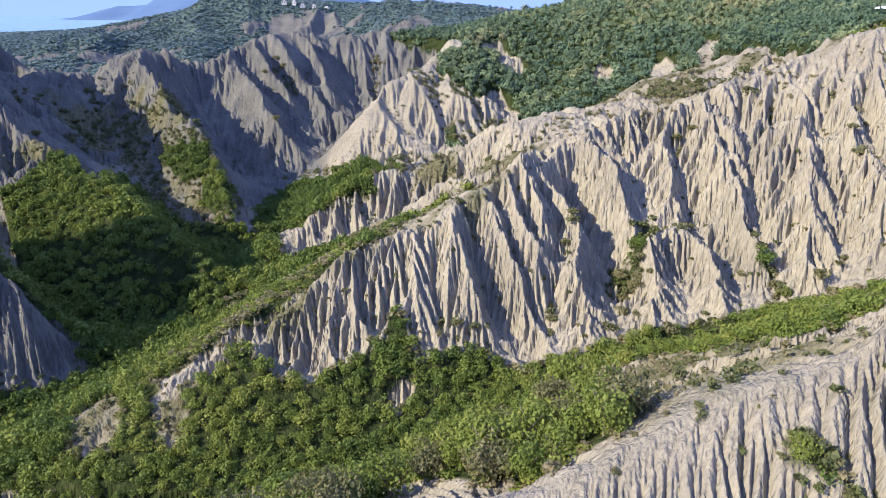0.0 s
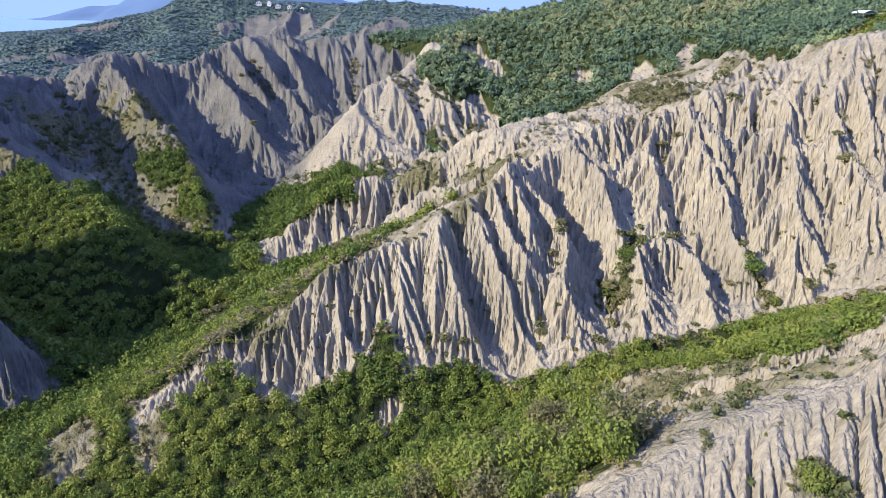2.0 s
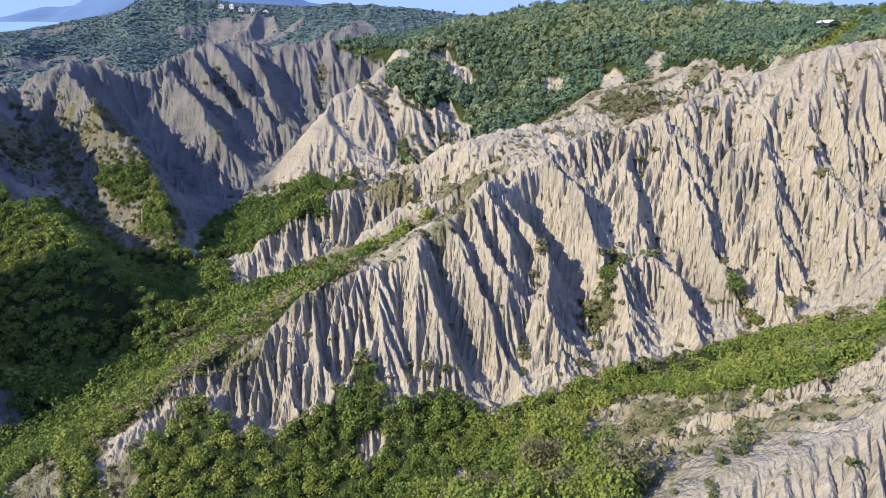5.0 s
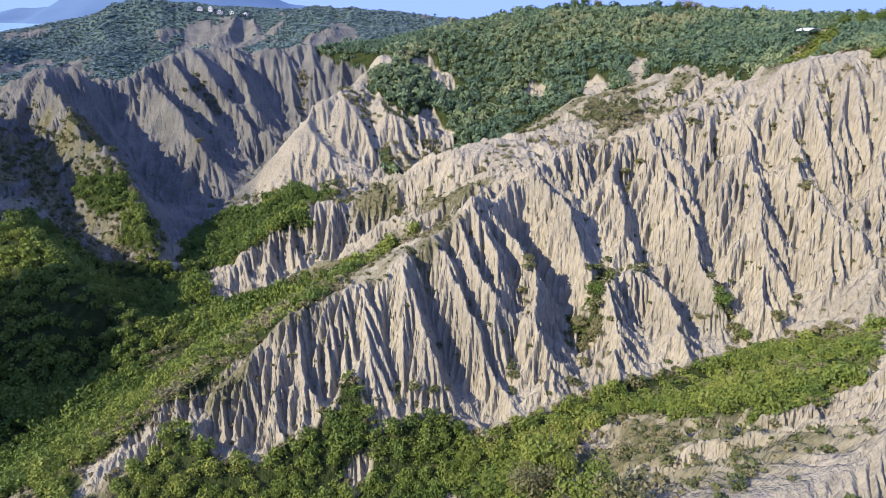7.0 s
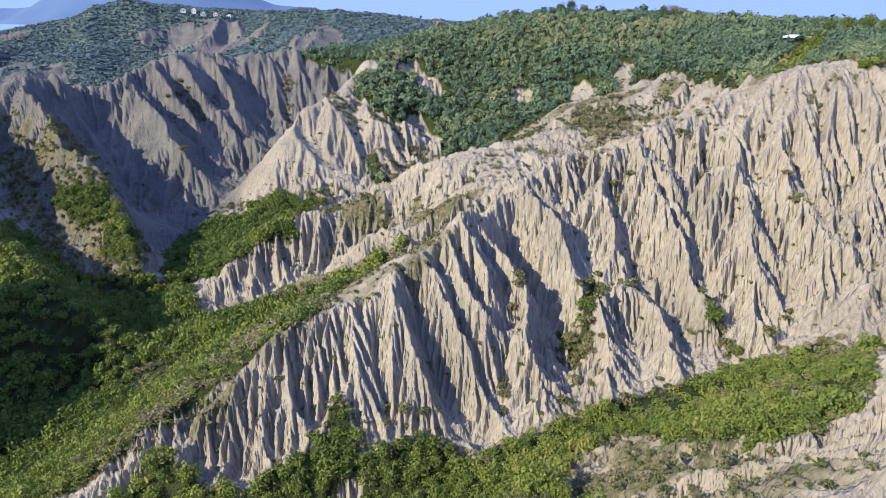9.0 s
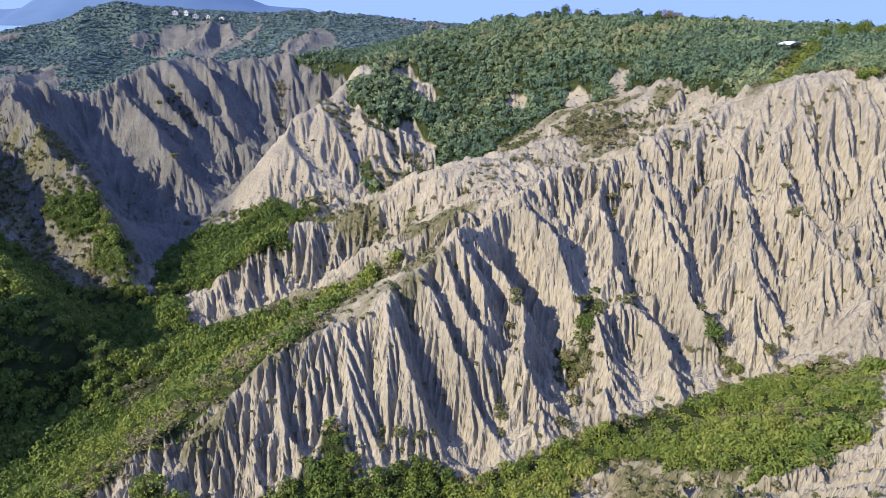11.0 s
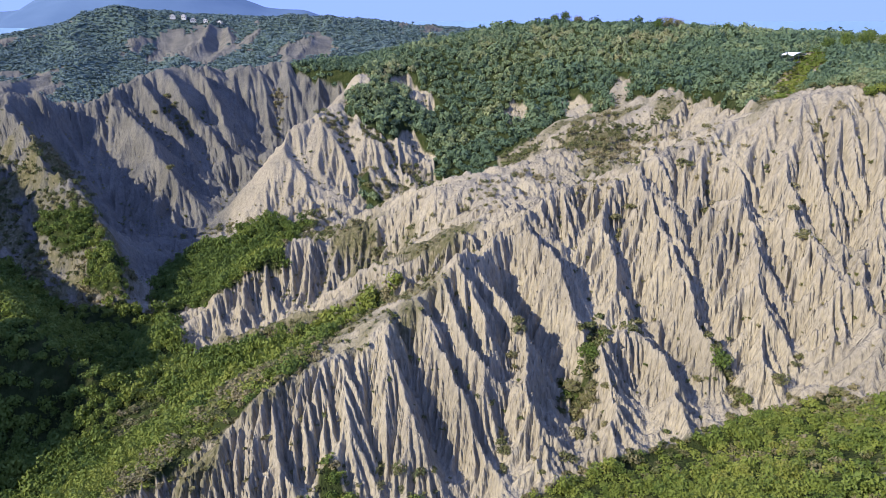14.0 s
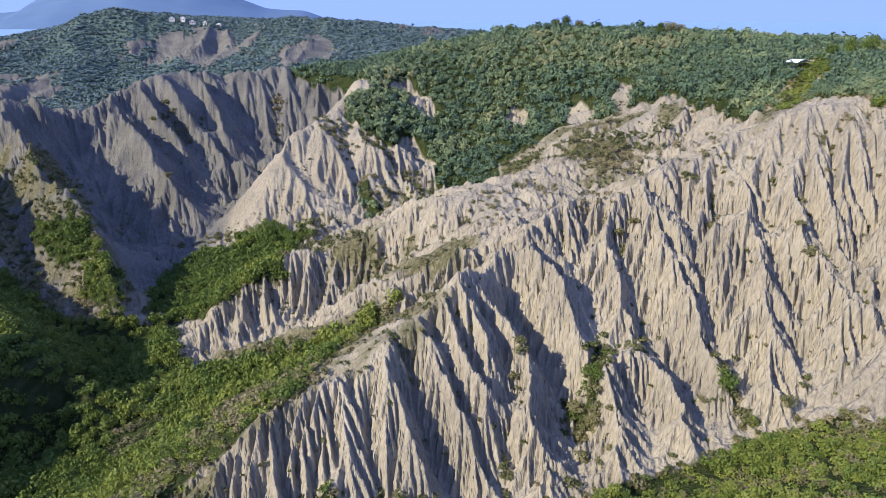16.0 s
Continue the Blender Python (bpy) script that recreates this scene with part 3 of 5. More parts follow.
def spacing(rr, dt, di, dj, shape):
    return np.sqrt((di * np.gradient(rr)[:, None]) ** 2 + (dj * dt * rr[:, None]) ** 2) * np.ones(shape)


def drained(h, rounds):
    """Pits filled, so that all water finds its way to the edge."""
    w = np.full_like(h, 1e4)
    for edge in ((0, slice(None)), (-1, slice(None)), (slice(None), 0), (slice(None), -1)):
        w[edge] = h[edge]
    for _ in range(rounds):
        low = w.copy()
        for di, dj in AROUND:
            a, b = beside(h.shape, di, dj)
            low[a] = np.minimum(low[a], w[b] + 0.02)
        low = np.maximum(h, low)
        if np.abs(low - w).max() < 1e-3:
            break
        w = low
    return np.where(w > 9e3, h, w)


def erode(h, rr, dt, soft, rounds, total, deepest, power, most, seed):
    """Rain: water runs to the lowest neighbour and cuts where much of it gathers."""
    n, m = h.shape
    index = np.arange(n * m).reshape(n, m)
    rnd = np.random.default_rng(seed)
    first, area = h.copy(), (np.gradient(rr)[:, None] * dt * rr[:, None] * np.ones((n, m))).ravel()
    for _ in range(rounds):
        steepest, to, gap = np.zeros_like(h), index.copy(), np.ones_like(h)
        for di, dj in AROUND:
            a, b = beside(h.shape, di, dj)
            d = spacing(rr, dt, di, dj, (n, m))[a]
            s = (h[a] - h[b]) / d * rnd.uniform(0.93, 1.07, d.shape)
            better = s > steepest[a]
            steepest[a] = np.where(better, s, steepest[a])
            to[a] = np.where(better, index[b], to[a])
            gap[a] = np.where(better, d, gap[a])
        down = to.ravel()
        # water gathered from above, by doubling steps along the streams
        water, p, alive = area.copy(), down.copy(), down != index.ravel()
        for _ in range(11):
            water = water + np.bincount(p[alive], weights=water[alive], minlength=n * m)
            alive = alive & (down[p] != p)
            p = np.where(alive, p[p], p)
        c = (soft * total / rounds / gap).ravel() * np.minimum(water, most) ** power
        c = np.where(down == index.ravel(), 0, c)
        a, b, p = h.ravel() / (1 + c), c / (1 + c), down.copy()
        for _ in range(11):
            a, b, p = a + b * a[p] * (p != index.ravel()), np.where(p != index.ravel(), b * b[p], b), p[p]
        z = np.where(b > 0, a + b * h.ravel()[p], a)
        h = np.maximum(np.minimum(z.reshape(n, m), h), first - deepest)
    return h


def blunted(h, rr, dt, steep, rounds):
    """No slope steeper than this: what stands above it falls away, and leaves sharp edges between the cuts."""
    for _ in range(rounds):
        out = h.copy()
        for di, dj in AROUND:
            a, b = beside(h.shape, di, dj)
            out[a] = np.minimum(out[a], h[b] + steep * spacing(rr, dt, di, dj, h.shape)[a])
        h = out
    return h


def widened(h, n, m):
    """A coarse sheet brought to n rows and m columns."""
    u, v = np.linspace(0, h.shape[0] - 1, n), np.linspace(0, h.shape[1] - 1, m)
    i, j = np.minimum(u.astype(int), h.shape[0] - 2), np.minimum(v.astype(int), h.shape[1] - 2)
    u, v = (u - i)[:, None], (v - j)[None, :]
    return (h[i][:, j] * (1 - u) + h[i + 1][:, j] * u) * (1 - v) + (h[i][:, j + 1] * (1 - u) + h[i + 1][:, j + 1] * u) * v


block = slice(ROW0, ROW1), slice(0, FRONT)
fr, fx, fy, fbare = RR[ROW0:ROW1], X[block], Y[block], bare[block]
fine = Z[block]
edge = np.clip((fr - INNER) / 8, 0, 1)[:, None] * np.clip((OUTER - fr) / 40, 0, 1)[:, None]
lobe = 0.38 + 0.62 * np.clip((fr - 112) / 22, 0, 1)[:, None]      # the nearest lobe is smoother
soft = (0.06 + 0.94 * fbare) * edge * lobe * np.clip(0.92 + 1.9 * fbm(fx, fy, 34, 3, 61), 0.4, 1.3)
for poly in SMOOTH:
    soft = soft * (1 - 0.6 * np.clip(inside(fx, fy, poly) / 4 + 0.3, 0, 1))
away = np.clip(fr / 180, 0.55, 3.0)[:, None]
def blurred(h, rows, cols):
    """The mean over a window of cells, taken twice."""
    for _ in range(2):
        for axis, k in ((0, rows), (1, cols)):
            pad = [(0, 0), (0, 0)]
            pad[axis] = (k + 1, k)
            c = np.cumsum(np.pad(h, pad, mode="edge"), axis=axis)
            h = (np.take(c, range(2 * k + 1, c.shape[axis]), axis=axis) - np.take(c, range(0, c.shape[axis] - 2 * k - 1), axis=axis)) / (2 * k + 1)
    return h


def streaks(h, size, reach, seed):
    """Noise drawn out along the fall of the land, spread about 1: the first traces of rills."""
    n, m = h.shape
    dt, dr = TT[1] - TT[0], np.gradient(fr)[:, None]
    smooth = blurred(h, 2, 3)
    down, side = -np.gradient(smooth, fr, axis=0), -np.gradient(smooth, axis=1) / (dt * fr[:, None])
    g = np.hypot(down, side) + 1e-6
    di, dj = down / g * reach / dr, side / g * reach / (dt * fr[:, None])
    grain = value_noise(TT[None, :m] * 180 / size + 0 * fr[:, None], np.log(fr)[:, None] * 180 / size + 0 * TT[None, :m], seed)
    total = grain.copy()
    for way in (1, -1):
        i, j = np.mgrid[0:n, 0:m].astype(float)
        for _ in range(9):
            a, b = np.clip(np.rint(i).astype(int), 0, n - 1), np.clip(np.rint(j).astype(int), 0, m - 1)
            i, j = i + way * di[a, b], j + way * dj[a, b]
            total += grain[np.clip(np.rint(i).astype(int), 0, n - 1), np.clip(np.rint(j).astype(int), 0, m - 1)]
    total = total - blurred(total, 6, 10)
    return np.clip(total / total.std(), -2.2, 2.2)


# great gullies first, then the ribs between them, then rills down the ribs' flanks
for step, size, bumpy, rounds, total, deepest, power, most, steep in (
        (4, 9.0, 5.0, 8, 1.00, 5.0, 0.40, 400.0, 2.0),
        (2, 2.0, 0.55, 8, 1.0, 2.3, 0.40, 50.0, 2.6),
        (1, 0.9, 0.45, 7, 1.00, 1.7, 0.34, 8.0, 3.6),
        (1, 0.45, 0.26, 5, 0.70, 0.9, 0.30, 2.5, 5.0)):
    rr, dt = fr[::step], (TT[1] - TT[0]) * step
    start = fine[::step, ::step]
    s = soft[::step, ::step]
    if step == 4:
        seeds = fbm(TT[None, :FRONT:step] * 180 + 0 * rr[:, None], np.log(rr)[:, None] * 180 + 0 * TT[None, :FRONT:step], size, 2, 8 + step)
    else:
        seeds = streaks(fine, size, 0.55 * size ** 0.5 * away, 8 + int(size * 100))[::step, ::step]
    h = start + bumpy * seeds * s * np.minimum(away[::step], 2.2) * np.where((away[::step] > 1.7) & (step < 4), 1.2, 1)
    if step == 4:
        h = drained(h, 500)
    h = erode(h, rr, dt, s, rounds, total, deepest * np.minimum(away[::step], 2.0), power, most, 3 + step)
    h = start + (blunted(h, rr, dt, steep, 7) - start) * np.clip(s * 3, 0, 1)
    fine = fine + widened(h - start, *fine.shape)


# what the rain took from the mean height of the land is given back, broadly
fine = fine + soft * (0.9 * np.clip(fine - blurred(fine, 1, 2), -0.6, 0.5) + 0.3 * np.clip(fine - blurred(fine, 4, 7), -1.5, 0.8))
fine = fine + 0.6 * blurred(BASE[block] - fine, 14, 26) * np.clip(soft * 1.5, 0, 1)


def settled(h):
    """The sheet drawn back to the heights of the crests and gully floors, over some metres round each."""
    k = knots[(knots[:, 3] != 0) & (np.hypot(knots[:, 0] - CX, knots[:, 1] - CY) < OUTER - 10)]
    off = []
    for ox in (-1.4, -0.7, 0, 0.7, 1.4):
        for oy in (-1.4, 0, 1.4):
            r, t = np.hypot(k[:, 0] + ox - CX, k[:, 1] + oy - CY), np.arctan2(k[:, 0] + ox - CX, k[:, 1] + oy - CY)
            off.append(h[np.clip(np.searchsorted(fr, r), 0, h.shape[0] - 1), np.clip(np.searchsorted(TT[:FRONT], t), 0, FRONT - 1)])
    off = np.array(off)
    miss = np.clip(k[:, 2] - np.where(k[:, 3] > 0, off.max(0), off.min(0)), -4, 5)
    miss = np.where(k[:, 3] > 0, miss, 0.5 * miss)
    sx, sy = fx[::4, ::4].ravel(), fy[::4, ::4].ravel()
    top, weight = np.zeros(len(sx)), np.full(len(sx), 0.3)
    for x, y, m in zip(k[:, 0], k[:, 1], miss):
        w = np.exp(-((sx - x) ** 2 + (sy - y) ** 2) / 20)
        top, weight = top + w * m, weight + w
    return h + widened((top / weight).reshape(fx[::4, ::4].shape), *h.shape) * edge


fine = settled(fine)
Z[block] = fine
Z[:, -1] = Z[:, 0]


def sheet(name, material):
    n, m = R.shape
    m -= 1
    co = np.stack([X[:, :m], Y[:, :m], Z[:, :m]], -1).reshape(-1, 3)
    i, j = np.meshgrid(np.arange(n - 1), np.arange(m), indexing="ij")
    jn = (j + 1) % m
    quads = np.stack([i * m + j, i * m + jn, (i + 1) * m + jn, (i + 1) * m + j], -1).reshape(-1, 4)[:, ::-1]
    me = bpy.data.meshes.new(name)
    me.vertices.add(len(co) + 1)
    me.vertices.foreach_set("co", np.r_[co.ravel(), [CX, CY, float(Z[0].mean())]])
    hub = np.stack([np.arange(m), (np.arange(m) + 1) % m, np.full(m, len(co))], -1)[:, ::-1]
    loops = np.r_[quads.ravel(), hub.ravel()]
    me.loops.add(len(loops))
    me.loops.foreach_set("vertex_index", loops)
    starts = np.r_[np.arange(len(quads)) * 4, len(quads) * 4 + np.arange(m) * 3]
    me.polygons.add(len(starts))
    me.polygons.foreach_set("loop_start", starts)
    me.update(calc_edges=True)
    cover = me.attributes.new("wood", "FLOAT", "POINT")
    cover.data.foreach_set("value", np.r_[WOOD[:, :m].ravel(), 1.0].astype(np.float32))
    lawn = me.attributes.new("grass", "FLOAT", "POINT")
    lawn.data.foreach_set("value", np.r_[GRASS[:, :m].ravel(), 0.0].astype(np.float32))
    beds = me.attributes.new("hazy_shale", "FLOAT", "POINT")
    beds.data.foreach_set("value", np.r_[HAZY_SHALE[:, :m].ravel(), 0.0].astype(np.float32))
    me.materials.append(material)
    return new(name, me)


# ---- materials ----
def node_material(name, rough=0.9):
    mat = bpy.data.materials.new(name)
    mat.use_nodes = True
    bsdf = mat.node_tree.nodes["Principled BSDF"]
    bsdf.inputs["Roughness"].default_value = rough
    bsdf.inputs["Specular IOR Level"].default_value = 0.18
    return mat, mat.node_tree.nodes, mat.node_tree.links, bsdf


def noise_node(nodes, links, coord, scale, detail=4, stretch=None):
    tex = nodes.new("ShaderNodeTexNoise")
    tex.inputs["Scale"].default_value, tex.inputs["Detail"].default_value = scale, detail
    if stretch:
        mp = nodes.new("ShaderNodeMapping")
        mp.inputs["Scale"].default_value = stretch
        links.new(coord, mp.inputs["Vector"])
        coord = mp.outputs["Vector"]
    links.new(coord, tex.inputs["Vector"])
    return tex.outputs["Fac"]


def ramp(nodes, links, fac, stops):
    r = nodes.new("ShaderNodeValToRGB")
    while len(r.color_ramp.elements) < len(stops):
        r.color_ramp.elements.new(0.5)
    for e, (p, c) in zip(r.color_ramp.elements, stops):
        e.position, e.color = p, (*c, 1) if len(c) == 3 else c
    links.new(fac, r.inputs["Fac"])
    return r.outputs["Color"]


def mixed(nodes, links, fac, a, b, blend="MIX"):
    m = nodes.new("ShaderNodeMix")
    m.data_type, m.blend_type = "RGBA", blend
    for socket, value in ((m.inputs["Factor"], fac), (m.inputs["A"], a), (m.inputs["B"], b)):
        if isinstance(value, (int, float)):
            socket.default_value = value
        elif isinstance(value, tuple):
            socket.default_value = (*value, 1)
        else:
            links.new(value, socket)
    return m.outputs["Result"]


def ground_material():
    mat, nodes, links, bsdf = node_material("clay_ground", 1.0)
    bsdf.inputs["Specular IOR Level"].default_value = 0.04
    pos = nodes.new("ShaderNodeNewGeometry").outputs["Position"]
    clay = ramp(nodes, links, noise_node(nodes, links, pos, 0.05, 6), [(0.35, (0.238, 0.214, 0.160)), (0.5, (0.278, 0.248, 0.184)), (0.68, (0.318, 0.284, 0.207))])
    streak = ramp(nodes, links, noise_node(nodes, links, pos, 1.3, 9, (1, 1, 0.16)), [(0.28, (0.60, 0.60, 0.62)), (0.5, (0.98, 0.97, 0.95)), (0.72, (1.2, 1.18, 1.14))])
    clay = mixed(nodes, links, 0.7, clay, streak, "MULTIPLY")
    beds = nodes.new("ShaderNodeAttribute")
    beds.attribute_name = "hazy_shale"
    # darker clay beds, tinted blue-grey to include the haze before them
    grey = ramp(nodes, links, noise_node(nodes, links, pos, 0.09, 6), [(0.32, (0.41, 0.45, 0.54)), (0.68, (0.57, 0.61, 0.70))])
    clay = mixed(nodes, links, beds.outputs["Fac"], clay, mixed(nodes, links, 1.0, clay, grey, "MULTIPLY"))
    crack = nodes.new("ShaderNodeMath")
    crack.operation, crack.inputs[1].default_value = "SUBTRACT", 0.5
    links.new(noise_node(nodes, links, pos, 1.9, 5, (1, 1, 0.10)), crack.inputs[0])
    rift = nodes.new("ShaderNodeMath")
    rift.operation = "ABSOLUTE"
    links.new(crack.outputs[0], rift.inputs[0])
    clay = mixed(nodes, links, 0.35, clay, ramp(nodes, links, rift.outputs[0], [(0.0, (0.55, 0.54, 0.53)), (0.03, (0.95, 0.95, 0.95)), (0.2, (1.07, 1.06, 1.05))]), "MULTIPLY")
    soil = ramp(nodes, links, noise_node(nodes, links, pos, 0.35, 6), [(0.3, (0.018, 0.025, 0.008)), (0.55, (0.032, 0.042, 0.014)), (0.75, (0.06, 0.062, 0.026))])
    cover = nodes.new("ShaderNodeAttribute")
    cover.attribute_name = "wood"
    lawn = nodes.new("ShaderNodeAttribute")
    lawn.attribute_name = "grass"
    straw = ramp(nodes, links, noise_node(nodes, links, pos, 0.8, 6), [(0.3, (0.07, 0.07, 0.034)), (0.55, (0.12, 0.11, 0.06)), (0.75, (0.20, 0.175, 0.118))])
    clay = mixed(nodes, links, lawn.outputs["Fac"], clay, straw)
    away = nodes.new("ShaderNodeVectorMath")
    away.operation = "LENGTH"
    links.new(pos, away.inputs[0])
    # past 620 m the soil takes a paler, bluer colour for haze
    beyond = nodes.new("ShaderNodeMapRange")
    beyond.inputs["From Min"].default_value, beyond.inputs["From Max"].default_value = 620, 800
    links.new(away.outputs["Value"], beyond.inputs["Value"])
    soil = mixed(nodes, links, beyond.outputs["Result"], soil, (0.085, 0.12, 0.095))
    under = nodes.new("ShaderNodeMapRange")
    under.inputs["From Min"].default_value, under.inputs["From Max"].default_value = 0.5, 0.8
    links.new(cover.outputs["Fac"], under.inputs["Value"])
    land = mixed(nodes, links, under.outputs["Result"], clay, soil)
    # distance haze painted on the plain: land fades to sky blue
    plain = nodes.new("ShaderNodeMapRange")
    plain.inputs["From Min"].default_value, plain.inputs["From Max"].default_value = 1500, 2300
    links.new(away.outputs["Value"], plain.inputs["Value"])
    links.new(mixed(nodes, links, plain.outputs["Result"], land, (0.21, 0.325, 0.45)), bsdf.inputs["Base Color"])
    bump = nodes.new("ShaderNodeBump")
    bump.inputs["Strength"].default_value, bump.inputs["Distance"].default_value = 0.8, 0.4
    relief = nodes.new("ShaderNodeMath")
    relief.operation, relief.inputs[1].default_value = "MULTIPLY_ADD", 1.1
    links.new(rift.outputs[0], relief.inputs[0])
    links.new(noise_node(nodes, links, pos, 1.5, 9, (1, 1, 0.2)), relief.inputs[2])
    # runnels a metre or two apart
    runnel = nodes.new("ShaderNodeMath")
    runnel.operation, runnel.inputs[1].default_value = "SUBTRACT", 0.5
    links.new(noise_node(nodes, links, pos, 0.62, 4, (1, 1, 0.09)), runnel.inputs[0])
    groove = nodes.new("ShaderNodeMath")
    groove.operation = "ABSOLUTE"
    links.new(runnel.outputs[0], groove.inputs[0])
    both = nodes.new("ShaderNodeMath")
    both.operation, both.inputs[1].default_value = "MULTIPLY_ADD", 5.0
    links.new(groove.outputs[0], both.inputs[0])
    links.new(relief.outputs[0], both.inputs[2])
    links.new(both.outputs[0], bump.inputs["Height"])
    links.new(bump.outputs["Normal"], bsdf.inputs["Normal"])
    return mat


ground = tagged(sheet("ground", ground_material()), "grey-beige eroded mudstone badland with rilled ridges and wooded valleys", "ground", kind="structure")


def leaf_material(name, stops, spread=0.35):
    """Foliage: colour by plant (tone), by leaf and by patches of ground."""
    mat, nodes, links, bsdf = node_material(name, 0.65)
    tone = nodes.new("ShaderNodeAttribute")
    tone.attribute_name = "tone"
    geo = nodes.new("ShaderNodeNewGeometry")
    info = nodes.new("ShaderNodeObjectInfo")
    total = None
    for socket, share in ((tone.outputs["Fac"], 0.7), (geo.outputs["Random Per Island"], spread), (info.outputs["Random"], 0.12), (noise_node(nodes, links, geo.outputs["Position"], 0.06, 3), 0.35)):
        m = nodes.new("ShaderNodeMath")
        m.operation, m.inputs[1].default_value = "MULTIPLY_ADD", share
        links.new(socket, m.inputs[0])
        if total is None:
            m.inputs[2].default_value = -0.12
        else:
            links.new(total, m.inputs[2])
        total = m.outputs[0]
    colour = ramp(nodes, links, total, stops)
    links.new(colour, bsdf.inputs["Base Color"])
    through_leaf = nodes.new("ShaderNodeBsdfTranslucent")
    links.new(colour, through_leaf.inputs["Color"])
    mix = nodes.new("ShaderNodeMixShader")
    mix.inputs["Fac"].default_value = 0.27
    links.new(bsdf.outputs[0], mix.inputs[1])
    links.new(through_leaf.outputs[0], mix.inputs[2])
    links.new(mix.outputs[0], nodes["Material Output"].inputs["Surface"])
    return mat


GREENS = [(0.0, (0.050, 0.084, 0.020)), (0.3, (0.094, 0.136, 0.028)), (0.6, (0.150, 0.188, 0.036)), (0.85, (0.192, 0.220, 0.044)), (1.0, (0.23, 0.235, 0.055))]
DRY = [(0.0, (0.058, 0.080, 0.026)), (0.4, (0.108, 0.120, 0.043)), (0.7, (0.175, 0.160, 0.073)), (1.0, (0.26, 0.22, 0.125))]
# haze over the hill and far woods is mixed into these bluer greens
HAZED_HILL_GREENS = [(0.0, (0.066, 0.110, 0.066)), (0.3, (0.114, 0.168, 0.090)), (0.6, (0.180, 0.228, 0.108)), (0.85, (0.26, 0.275, 0.13)), (1.0, (0.31, 0.26, 0.15))]
HAZED_FAR_GREENS = [(0.0, (0.096, 0.146, 0.140)), (0.5, (0.127, 0.180, 0.166)), (1.0, (0.17, 0.217, 0.185))]
LEAF, DRY_LEAF, HAZED_FAR_LEAF = leaf_material("leaves", GREENS, 0.22), leaf_material("dry_leaves", DRY), leaf_material("hazed_far_leaves", HAZED_FAR_GREENS, 0.1)
HAZED_HILL_LEAF = leaf_material("hazed_hill_leaves", HAZED_HILL_GREENS, 0.18)


def bark_material():
    mat, nodes, links, bsdf = node_material("bark", 0.9)
    pos = nodes.new("ShaderNodeNewGeometry").outputs["Position"]
    links.new(ramp(nodes, links, noise_node(nodes, links, pos, 6, 4, (1, 1, 0.2)), [(0.3, (0.09, 0.07, 0.05)), (0.7, (0.22, 0.19, 0.15))]), bsdf.inputs["Base Color"])
    return mat


BARK = bark_material()


def ground_at(x, y, field=None):
    """The height of the ground, or another field of the sheet, at points in the plan."""
    field = Z if field is None else field
    r = np.hypot(x - CX, y - CY)
    t = np.arctan2(x - CX, y - CY)
    t = np.where(t < TT[0], t + 2 * math.pi, t)
    i = np.clip(np.searchsorted(RR, r) - 1, 0, len(RR) - 2)
    j = np.clip(np.searchsorted(TT, t) - 1, 0, len(TT) - 2)
    u = (r - RR[i]) / (RR[i + 1] - RR[i])
    v = (t - TT[j]) / (TT[j + 1] - TT[j])
    return (field[i, j] * (1 - u) + field[i + 1, j] * u) * (1 - v) + (field[i, j + 1] * (1 - u) + field[i + 1, j + 1] * u) * v


def crown_leaves(rng, count, size, lobes=7, flat=0.8, spread=(0.30, 0.62), up=0.0, ragged=0.5):
    """A crown about 1 m in radius, its base at 0: three-cornered leaf sprays as (count, 3, 3), on a cluster of lobes."""
    lobe = rng.normal(size=(lobes, 3))
    lobe /= np.linalg.norm(lobe, axis=1, keepdims=True)
    lobe = lobe * rng.uniform(*spread, (lobes, 1)) * (1, 1, flat * 0.8)
    lobe[0] = (0, 0, 0.25)
    rad = rng.uniform(0.36, 0.60, lobes)
    which = rng.choice(lobes, count, p=rad ** 2 / (rad ** 2).sum())
    d = rng.normal(size=(count, 3)) + (0, 0, 0.35)
    d /= np.linalg.norm(d, axis=1, keepdims=True)
    p = lobe[which] + d * (rad[which] * rng.uniform(0.72, 1.05, count))[:, None] * (1, 1, flat)
    n = d + ragged * rng.normal(size=(count, 3)) + (0, 0, up)
    n /= np.linalg.norm(n, axis=1, keepdims=True)
    a = np.cross(n, rng.normal(size=(count, 3)))
    a /= np.linalg.norm(a, axis=1, keepdims=True)
    b = np.cross(n, a)
    s = size * rng.uniform(0.6, 1.35, (count, 1))
    corner = [p + s * (ca * a * rng.uniform(0.7, 1.25, (count, 1)) + cb * b * rng.uniform(0.6, 1.2, (count, 1))) - n * 0.18 * s for ca, cb in ((-1, -0.8), (1.1, -0.3), (-0.2, 1.2))]
    out = np.stack(corner, 1)
    out[..., 2] += 0.55
    return out


def leaf_mesh(name, corners, tone, material):
    """Leaf sprays from (n, 3, 3) corners with a tone for each."""
    n = len(corners)
    me = bpy.data.meshes.new(name)
    me.vertices.add(n * 3)
    me.vertices.foreach_set("co", np.ascontiguousarray(corners, np.float32).ravel())
    me.loops.add(n * 3)
    me.loops.foreach_set("vertex_index", np.arange(n * 3))
    me.polygons.add(n)
    me.polygons.foreach_set("loop_start", np.arange(n) * 3)
    me.update(calc_edges=True)
    at = me.attributes.new("tone", "FLOAT", "POINT")
    at.data.foreach_set("value", np.repeat(tone, 3).astype(np.float32))
    me.materials.append(material)
    return me


